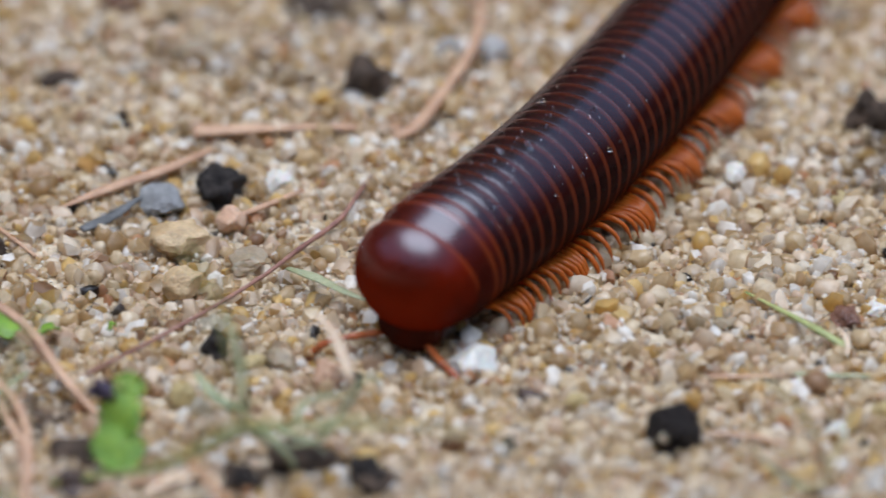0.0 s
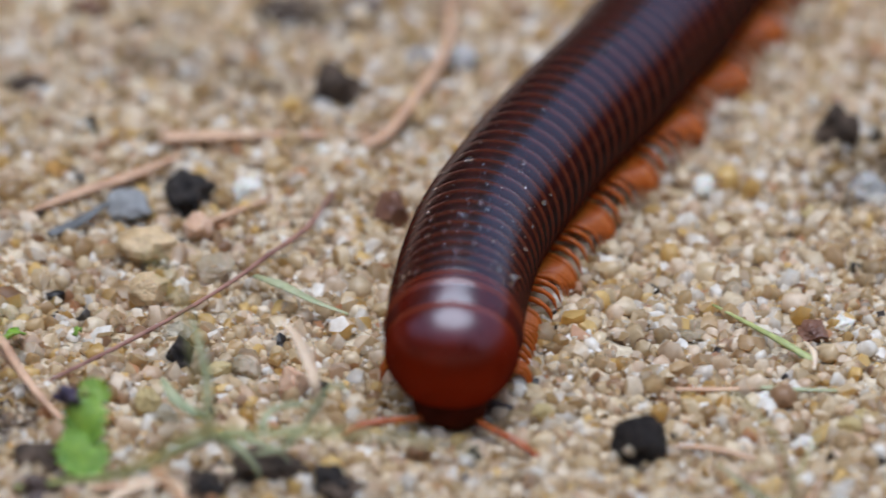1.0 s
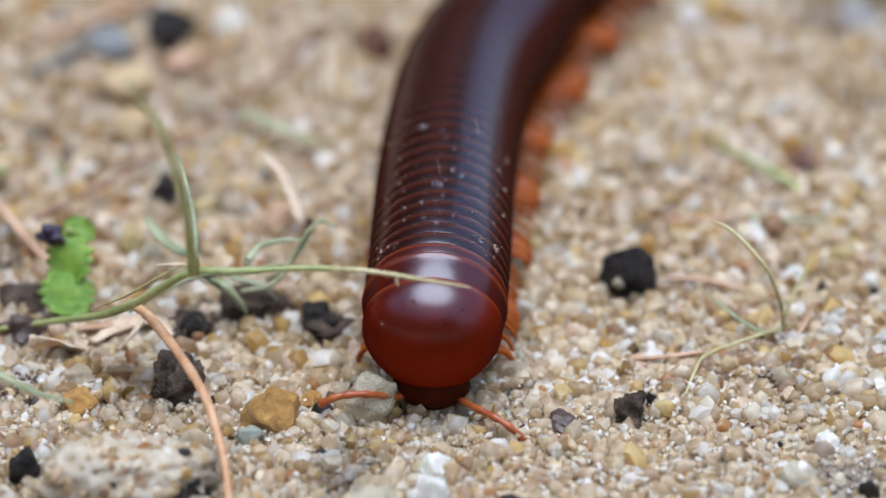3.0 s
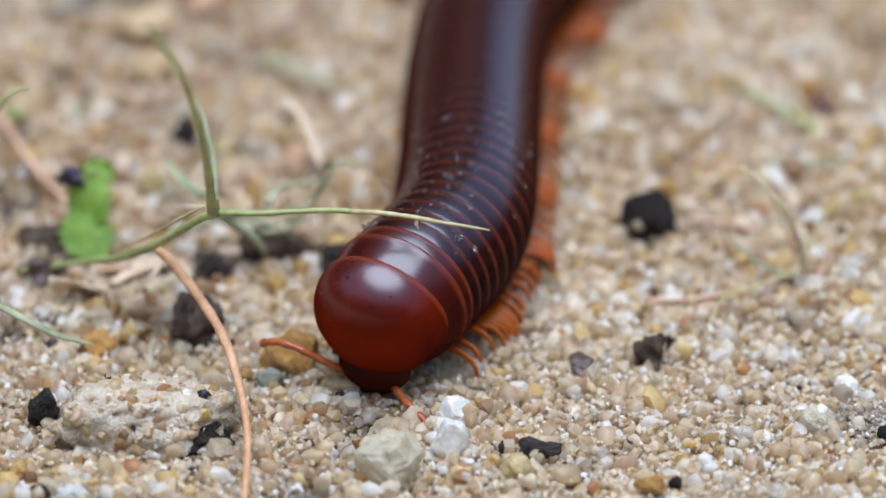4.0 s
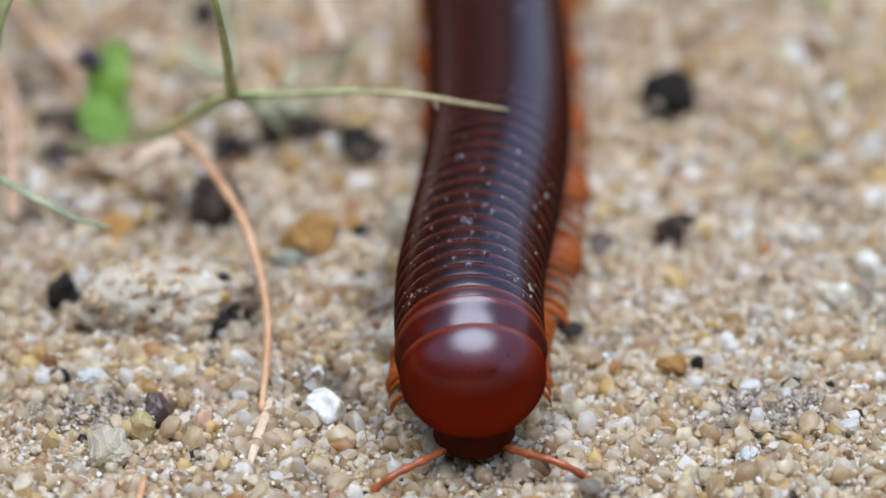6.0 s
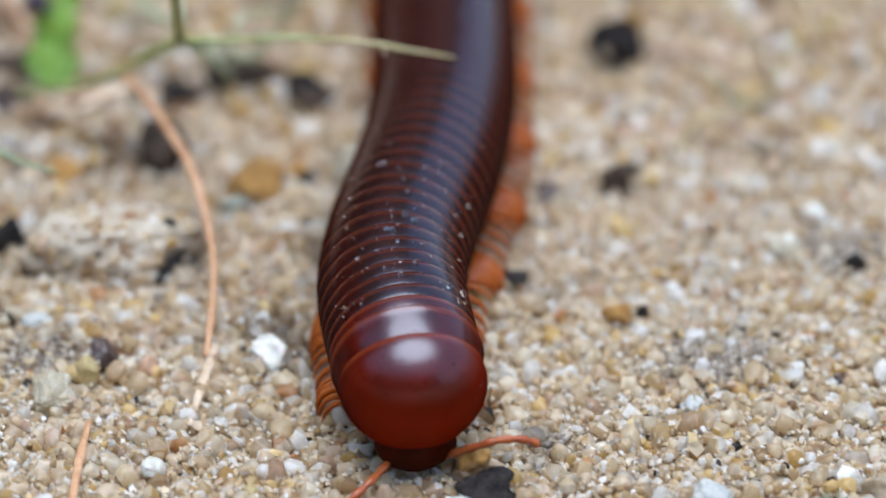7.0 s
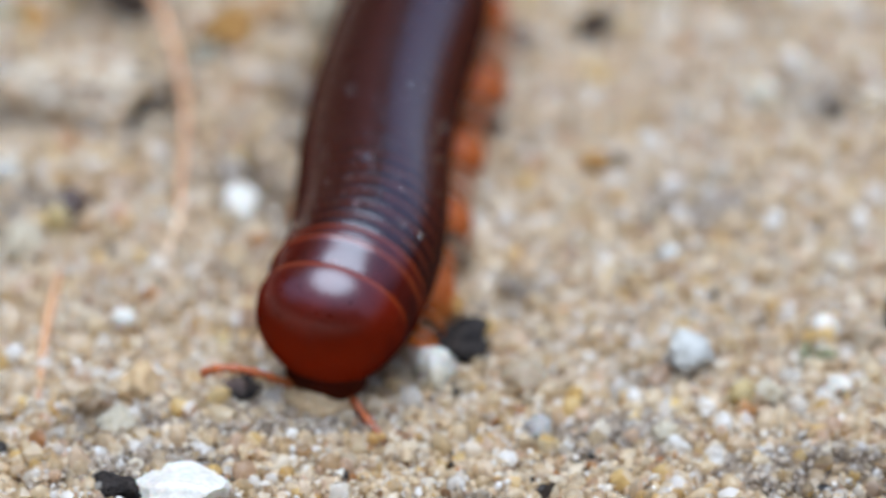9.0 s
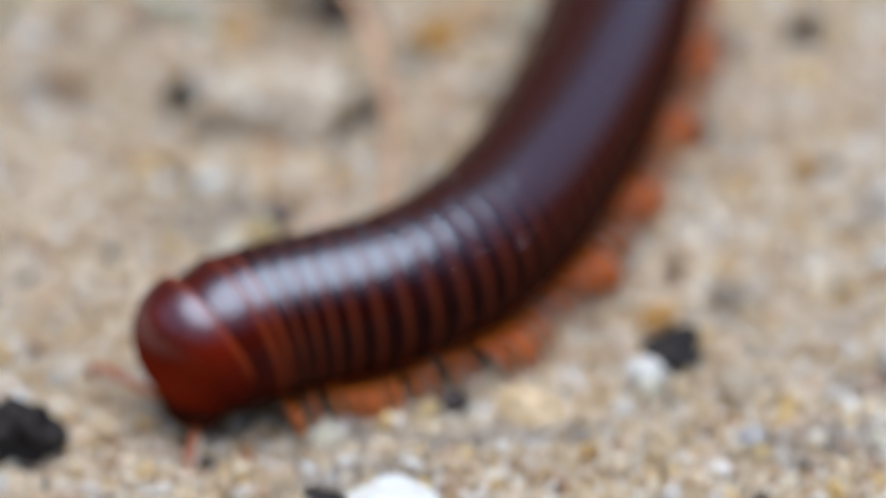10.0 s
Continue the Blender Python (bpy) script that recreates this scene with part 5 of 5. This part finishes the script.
stone("pebble", "square cream pebble among loose sand grains", M_CREAM, -13.0, 18.8, 0.41, 2.20, 1.80, 1.64, 135, 128, 0.15, 9, "pebbles in the sand")
stone("pebble", "pink-white pebble resting on pale sand", M_PINK, -9.4, 15.8, 0.53, 2.00, 1.64, 2.11, 59, 129, 0.15, 8, "pebbles in the sand")
stone("pebble", "white pebble lying on coarse sand", M_WHITE, 21.4, 48.0, 0.46, 2.00, 1.64, 1.85, 102, 130, 0.15, 6, "pebbles in the sand")
stone("pebble", "large clear yellow pebble half sunk in sand", M_YELLOW, 32.6, 12.6, 0.32, 2.80, 2.30, 1.29, 169, 131, 0.15, 6, "pebbles in the sand")
stone("pebble", "white pebble among loose sand grains", M_WHITE, 24.9, 15.0, 0.30, 1.44, 1.18, 1.21, 165, 132, 0.15, 7, "pebbles in the sand")
stone("pebble", "white pebble resting on pale sand", M_WHITE, 27.7, 8.1, 0.32, 1.92, 1.57, 1.28, 85, 133, 0.15, 7, "pebbles in the sand")
stone("pebble", "white quartz pebble lying on coarse sand", M_WHITE, 1.7, -19.6, 0.63, 2.88, 2.36, 2.52, 37, 134, 0.2, 8, "pebbles in the sand")
stone("pebble", "pale pebble half sunk in sand", M_CREAM, -2.5, -21.7, 0.41, 3.60, 2.95, 1.62, 45, 135, 0.2, 6, "pebbles in the sand")
stone("charcoal_piece", "black sliver half sunk in sand", M_CHAR, -5.9, -17.1, 0.25, 2.00, 1.64, 1.00, 153, 136, 0.3, 6)
stalk("straw", "flat dry orange-brown straw lying on sand", M_STRAW, [(-20.3, 54.5, 0.8), (-15.3, 54.7, 0.9), (-9.6, 55.0, 0.9), (-4.2, 54.6, 0.9)], [0.95, 0.7, 0.45, 0.5, 0.4], 0.4, 0.15)
stalk("straw", "bent dry straw lying on sand", M_STRAW, [(-4.8, 53.8, 0.6), (-3.1, 55.0, 0.9), (-0.7, 61.1, 1.2), (1.6, 68.8, 1.5), (2.2, 80.2, 1.5)], [0.4, 0.58, 0.52, 0.46, 0.4], 0.5, 0.15)
stalk("straw", "tapered dry straw lying on sand", M_STRAW, [(-30.2, 42.2, 0.6), (-26.3, 45.2, 0.8), (-22.5, 47.8, 0.9), (-18.7, 51.3, 0.9)], [0.14, 0.5, 0.6, 0.52, 0.3], 0.5, 0.15)
stalk("wood_sliver", "grey weathered wood sliver", M_WOOD, [(-28.3, 38.8, 0.6), (-26.3, 40.3, 0.8), (-24.0, 43.4, 0.9)], [0.4, 0.62, 0.5, 0.25], 0.45, 0.15)
stalk("straw", "thin dry brown straw on sand", M_STRAW, [(-17.1, 40.6, 0.5), (-14.6, 42.5, 0.6), (-11.6, 45.1, 0.6)], [0.22, 0.3, 0.2], 0.7, 0.15)
stalk("grass", "thin purplish grass stem lying on sand", M_PURPLE, [(-27.0, 13.5, 2.2), (-22.7, 18.5, 2.0), (-18.3, 24.0, 1.8), (-14.3, 29.7, 1.6), (-11.8, 34.1, 1.4), (-8.9, 39.0, 1.2), (-7.5, 43.5, 1.0), (-6.4, 46.9, 0.9)], [0.16, 0.18, 0.17, 0.16, 0.2, 0.22, 0.17, 0.1], 1.0, 0.3)
stalk("grass", "short grey-green grass blade with pink tip", M_BLADE, [(-12.6, 31.9, 1.0), (-10.5, 29.5, 1.5), (-8.1, 27.1, 1.5), (-5.5, 26.2, 0.9)], [0.3, 0.52, 0.45, 0.25, 0.15], 0.3, 0.15)
stalk("dry_leaf", "bleached curled dry grass leaf standing up", M_PALE, [(-10.3, 12.2, 8.0), (-9.1, 11.3, 7.2), (-8.3, 10.1, 6.0), (-7.7, 8.5, 4.8), (-7.5, 8.8, 3.0)], [0.12, 0.55, 0.62, 0.5, 0.3], 0.22, 0.15)
stalk("straw", "orange-brown straw leaning at the grass tuft", M_STRAW, [(-37.7, 21.9, 7.0), (-34.7, 20.4, 5.0), (-31.3, 18.1, 3.5), (-29.3, 14.5, 2.4), (-27.8, 12.2, 1.6), (-26.0, 9.9, 0.8)], [0.4, 0.42, 0.42, 0.4, 0.36, 0.3], 0.7, 0.15)
stalk("straw", "crooked pinkish dry straw in grass litter", M_STRAW, [(-40.0, 9.7, 1.2), (-37.6, 11.5, 2.0), (-35.1, 12.2, 2.4), (-32.8, 11.3, 2.2), (-31.3, 7.8, 1.6), (-30.7, 2.7, 1.0), (-30.8, -3.1, 0.6)], [0.25, 0.4, 0.42, 0.38, 0.36, 0.4, 0.3], 0.7, 0.3)
stalk("straw", "thin brown dry stalk over green leaves", M_STRAW, [(-33.8, 10.9, 2.4), (-32.0, 6.5, 1.6), (-31.1, 4.3, 1.0)], [0.3, 0.34, 0.25], 0.8, 0.3)
stalk("grass", "faded grey-green blade in grass litter", M_BLADE, [(-38.1, 6.3, 0.8), (-35.8, 8.2, 1.6), (-33.6, 10.8, 2.0), (-31.2, 14.6, 1.8)], [0.3, 0.45, 0.4, 0.15], 0.4, 0.15)
stalk("dry_leaf", "pinkish dry leaf strip on dark soil", M_PALE, [(-22.4, -1.8, 0.8), (-20.4, -0.1, 1.2), (-18.0, 0.7, 1.2), (-16.8, -1.0, 0.8)], [0.3, 0.8, 0.75, 0.3], 0.25, 0.15)
stalk("straw", "tan twig lying on dark soil", M_STRAW, [(-39.5, 45.9, 0.8), (-36.2, 40.7, 1.0), (-33.9, 37.4, 1.0), (-31.6, 34.4, 0.7)], [0.16, 0.2, 0.22, 0.12], 0.8, 0.15)
stalk("straw", "upright faded orange straw in sand", M_STRAW, [(-30.8, -2.2, 6.0), (-30.5, -5.9, 4.0), (-30.3, -9.4, 1.0)], [0.35, 0.4, 0.4], 0.6, 0.15)
stalk("straw", "slanting faded orange straw on sand", M_STRAW, [(-32.2, 18.4, 3.0), (-30.0, 16.4, 2.0), (-27.7, 13.5, 0.8)], [0.3, 0.34, 0.3], 0.7, 0.15)
stalk("straw", "slender straw lying beside a grass blade", M_STRAW, [(18.5, 15.6, 0.7), (21.6, 15.5, 0.8), (24.7, 15.7, 0.8)], [0.26, 0.26, 0.2], 0.6, 0.15)
stalk("grass", "narrow green grass blade lying on sand", M_BLADE, [(22.9, 16.5, 0.8), (25.7, 15.4, 1.0), (30.3, 15.5, 0.8)], [0.16, 0.28, 0.2], 0.5, 0.15)
stalk("grass", "short green grass stalk on sand", M_STEM, [(21.6, 28.4, 0.8), (24.3, 24.6, 1.2), (26.5, 21.7, 1.4), (28.8, 19.9, 0.8)], [0.12, 0.25, 0.34, 0.36], 0.6, 0.15)
stalk("dry_leaf", "small curled pale bract", M_PALE, [(28.2, 22.1, 1.2), (28.8, 20.4, 1.2), (28.8, 18.9, 0.6)], [0.16, 0.26, 0.12], 0.4, 0.15)
stalk("straw", "pink-orange straw sticking from sand", M_STRAW, [(15.3, -4.4, 0.7), (18.1, -4.4, 0.9), (20.7, -3.9, 1.0)], [0.16, 0.2, 0.16], 0.8, 0.15)
stalk("straw", "thin straw behind the black pebble", M_STRAW, [(18.1, 7.4, 0.6), (21.4, 6.6, 0.8), (25.0, 5.0, 0.6)], [0.2, 0.24, 0.18], 0.8, 0.15)
stalk("root", "long curved orange root arching to the sand", M_ROOT, [(-19.1, -6.7, 6.5), (-17.9, -8.7, 6.5), (-15.8, -13.0, 6.0), (-14.1, -16.7, 5.0), (-13.0, -20.8, 3.6), (-12.4, -24.8, 2.4), (-12.4, -29.0, 1.3), (-12.7, -34.4, 0.6)], [0.35, 0.4, 0.38, 0.36, 0.3, 0.26, 0.25, 0.22], 0.8, 0.2)
stalk("straw", "frayed pale end of a dry root", M_PALE, [(-12.1, -32.6, 0.5), (-12.6, -36.0, 0.6), (-13.7, -42.8, 0.4)], [0.25, 0.4, 0.18], 0.45, 0.4)
stalk("straw", "curved pinkish-orange straw on sand", M_ROOT, [(-20.3, -42.8, 0.8), (-20.8, -47.7, 0.8), (-21.1, -52.3, 0.7), (-21.2, -58.1, 0.5)], [0.2, 0.34, 0.3, 0.18], 0.6, 0.15)
stalk("grass", "drooping green grass blade", M_BLADE, [(-43.3, -2.1, 0.0), (-37.2, -8.6, 6.0), (-31.9, -17.5, 10.0), (-30.3, -18.7, 9.5), (-27.9, -20.5, 9.0), (-25.6, -21.1, 8.0), (-23.0, -20.9, 7.0)], [0.3, 0.3, 0.28, 0.3, 0.3, 0.26, 0.12], 0.5, 0.15)
stalk("grass", "arched thin green grass blade", M_STEM, [(-42.5, -15.4, 0.0), (-36.6, -17.7, 9.0), (-31.2, -19.4, 18.0), (-30.0, -18.7, 22.0), (-29.1, -18.4, 24.0), (-28.2, -17.9, 25.0), (-27.0, -17.2, 25.0)], [0.4, 0.36, 0.32, 0.3, 0.26, 0.2, 0.08], 0.6, 0.15)
tuft("grass", "creeping green grass stalk arching over the sand", "grass", (-20.4, -0.3), [
    ("stem", M_STEM, [(-29.0, -0.3, 1.0), (-25.3, -1.9, 2.5), (-21.5, -5.3, 5.0), (-19.0, -8.8, 8.0), (-17.0, -11.0, 10.5), (-14.9, -12.5, 12.5), (-11.8, -13.3, 13.0), (-7.1, -13.4, 13.3), (-5.2, -13.6, 13.3)], [0.2, 0.25, 0.31, 0.35, 0.35, 0.32, 0.22, 0.21, 0.2], 0.9),
    ("dry_tip", M_TIP, [(-5.4, -13.58, 13.3), (-3.3, -13.8, 13.3), (-1.3, -14.15, 13.2), (0.6, -14.5, 13.0), (2.6, -14.8, 12.8), (4.2, -15.0, 12.6)], [0.215, 0.20, 0.17, 0.19, 0.14, 0.12, 0.05], 0.9),
    ("bract", M_PALE, [(-0.8, -14.25, 13.15), (-0.85, -14.35, 12.75), (-0.7, -14.45, 12.4)], [0.10, 0.16, 0.05], 0.6),
    ("bract", M_PALE, [(-14.6, -12.8, 12.4), (-14.0, -13.0, 12.0), (-13.5, -13.1, 11.5)], [0.14, 0.12, 0.03], 0.5),
    ("bract", M_TIP, [(-15.1, -12.6, 12.3), (-14.6, -13.2, 13.2), (-14.5, -13.6, 14.4)], [0.30, 0.26, 0.10], 0.6),
    ("stem", M_STEM, [(-14.9, -12.7, 12.5), (-14.9, -17.6, 18.0), (-15.2, -21.4, 23.0), (-15.8, -23.1, 27.0), (-16.5, -24.3, 30.0), (-17.6, -24.4, 32.0), (-18.7, -24.6, 34.0)], [0.36, 0.32, 0.27, 0.24, 0.2, 0.17, 0.12], 0.9),
    ("blade", M_BLADE, [(-18.8, 6.7, 6.0), (-17.7, 4.9, 5.5), (-16.3, 3.7, 5.0), (-14.9, 5.0, 4.0)], [0.1, 0.4, 0.34, 0.2], 0.4),
    ("blade", M_BLADE, [(-11.9, 1.5, 3.0), (-9.5, 0.9, 4.0), (-8.0, 1.8, 6.0), (-7.0, 2.4, 7.5), (-6.1, 2.7, 8.0), (-5.2, 1.9, 8.0)], [0.3, 0.32, 0.3, 0.3, 0.26, 0.12], 0.5),
    ("blade", M_BLADE, [(-11.4, 0.6, 6.0), (-10.6, 1.8, 6.5), (-9.2, 1.7, 7.0), (-7.6, 1.7, 7.0)], [0.3, 0.24, 0.2, 0.1], 0.5),
    ("blade", M_BLADE, [(-14.1, 1.8, 4.0), (-12.9, 0.5, 4.0), (-11.7, 0.3, 2.5)], [0.4, 0.36, 0.12], 0.4),
    ("blade", M_BLADE, [(-15.1, -4.1, 8.0), (-15.1, -1.1, 10.0), (-15.7, 1.0, 12.0), (-16.3, 3.3, 13.0)], [0.3, 0.25, 0.2, 0.1], 0.7),
    ("dry_sheath", M_PALE, [(-18.1, -0.1, 6.0), (-16.4, -3.5, 8.0), (-14.7, -6.3, 9.5)], [0.15, 0.45, 0.2], 0.35),
    ("dry_sheath", M_TIP, [(-22.5, -4.0, 4.6), (-19.6, -7.6, 7.9), (-17.3, -10.4, 10.9), (-15.3, -12.0, 12.9)], [0.08, 0.2, 0.22, 0.12], 0.5),
    ("dry_sheath", M_PALE, [(-18.6, -3.8, 4.0), (-19.4, -4.4, 3.0), (-20.6, -4.6, 1.5)], [0.3, 0.26, 0.06], 0.35),
])
tuft("grass", "small sprig of dry and green grass in sand", "grass", (26.4, -0.4), [
    ("stem", M_TIP, [(21.2, 0.6, 9.0), (22.3, -0.1, 9.0), (23.8, -1.0, 8.0), (25.2, -1.9, 6.5), (26.2, -1.2, 3.5), (26.6, -0.2, 0.6)], [0.05, 0.13, 0.15, 0.13, 0.17, 0.15, 0.2], 0.8),
    ("stem", M_TIP, [(26.5, -0.5, 1.0), (23.9, -2.8, 1.4), (20.9, -4.7, 1.2), (20.0, -6.5, 0.8), (19.3, -8.9, 0.4)], [0.17, 0.15, 0.14, 0.12, 0.08], 0.8),
    ("blade", M_BLADE, [(21.1, 0.9, 3.0), (22.6, -0.3, 2.2), (24.4, -1.0, 1.2), (26.0, -1.1, 0.4)], [0.06, 0.17, 0.2, 0.16], 0.5),
    ("blade", M_TIP, [(28.6, 2.2, 5.4), (27.8, 1.0, 4.2), (26.9, -0.2, 2.6), (26.4, -0.6, 1.2)], [0.05, 0.13, 0.15, 0.12], 0.5),
    ("blade", M_STRAW, [(28.7, 1.3, 2.0), (28.0, -0.5, 1.2), (26.8, -1.9, 0.4)], [0.08, 0.18, 0.2], 0.7),
])
tuft("grass", "tangle of short grey-green grass blades on sand", "grass", (-12.7, 5.5), [
    ("blade", M_BLADE, [(-19.9, 1.3, 1.5), (-17.8, 1.5, 3.0), (-15.4, 1.8, 4.0), (-13.8, 1.7, 4.5), (-11.4, 1.7, 4.5), (-9.0, 3.4, 4.0)], [0.3, 0.42, 0.45, 0.4, 0.3, 0.15], 0.6),
    ("blade", M_BLADE, [(-14.8, 1.8, 4.0), (-13.0, 1.5, 3.2), (-11.8, 1.2, 2.0), (-11.5, 1.3, 0.8)], [0.35, 0.5, 0.4, 0.12], 0.45),
    ("blade", M_BLADE, [(-10.0, 3.1, 3.0), (-9.0, 2.5, 4.0), (-7.6, 3.6, 5.5), (-6.8, 4.7, 6.5)], [0.25, 0.36, 0.36, 0.16], 0.5),
    ("blade", M_BLADE, [(-18.9, 12.6, 3.0), (-18.1, 10.1, 3.0), (-17.0, 8.4, 2.8), (-15.5, 8.2, 2.4)], [0.12, 0.5, 0.45, 0.25], 0.4),
    ("blade", M_BLADE, [(-11.5, 4.3, 3.5), (-11.0, 5.7, 4.0), (-9.9, 6.1, 4.3), (-8.6, 6.3, 4.3)], [0.3, 0.26, 0.2, 0.1], 0.6),
    ("blade", M_BLADE, [(-12.7, 3.5, 3.0), (-10.6, 3.2, 2.5), (-9.4, 3.4, 1.2)], [0.3, 0.3, 0.1], 0.5),
    ("dry_sheath", M_STRAW, [(-23.5, 0.1, 0.8), (-21.4, -0.2, 1.2), (-19.5, 0.1, 1.0)], [0.3, 0.4, 0.25], 0.4),
])
seedling([(-24.7, 1.0, 1.5), (-24.0, 3.7, 2.5), (-23.7, 6.4, 3.5), (-22.3, 9.2, 4.0)])
leaf_bit(-35.0, 20.2, 5.2, 105)
leaf_bit(-32.8, 21.6, 4.2, 30)
leaf_bit(-29.7, 23.3, 2.9, 159)
leaf_bit(-36.3, 17.7, 3.2, 173)
leaf_bit(-35.0, 29.8, 1.6, 174)
leaf_bit(-25.4, 23.7, 1.2, 175)
moss_tuft(28.6, -52.9)
dry_flap(-22.8, -3.9, 2.0, 40)
dry_flap(-22.7, -3.3, 4.2, 100)
make_sand()
motions()
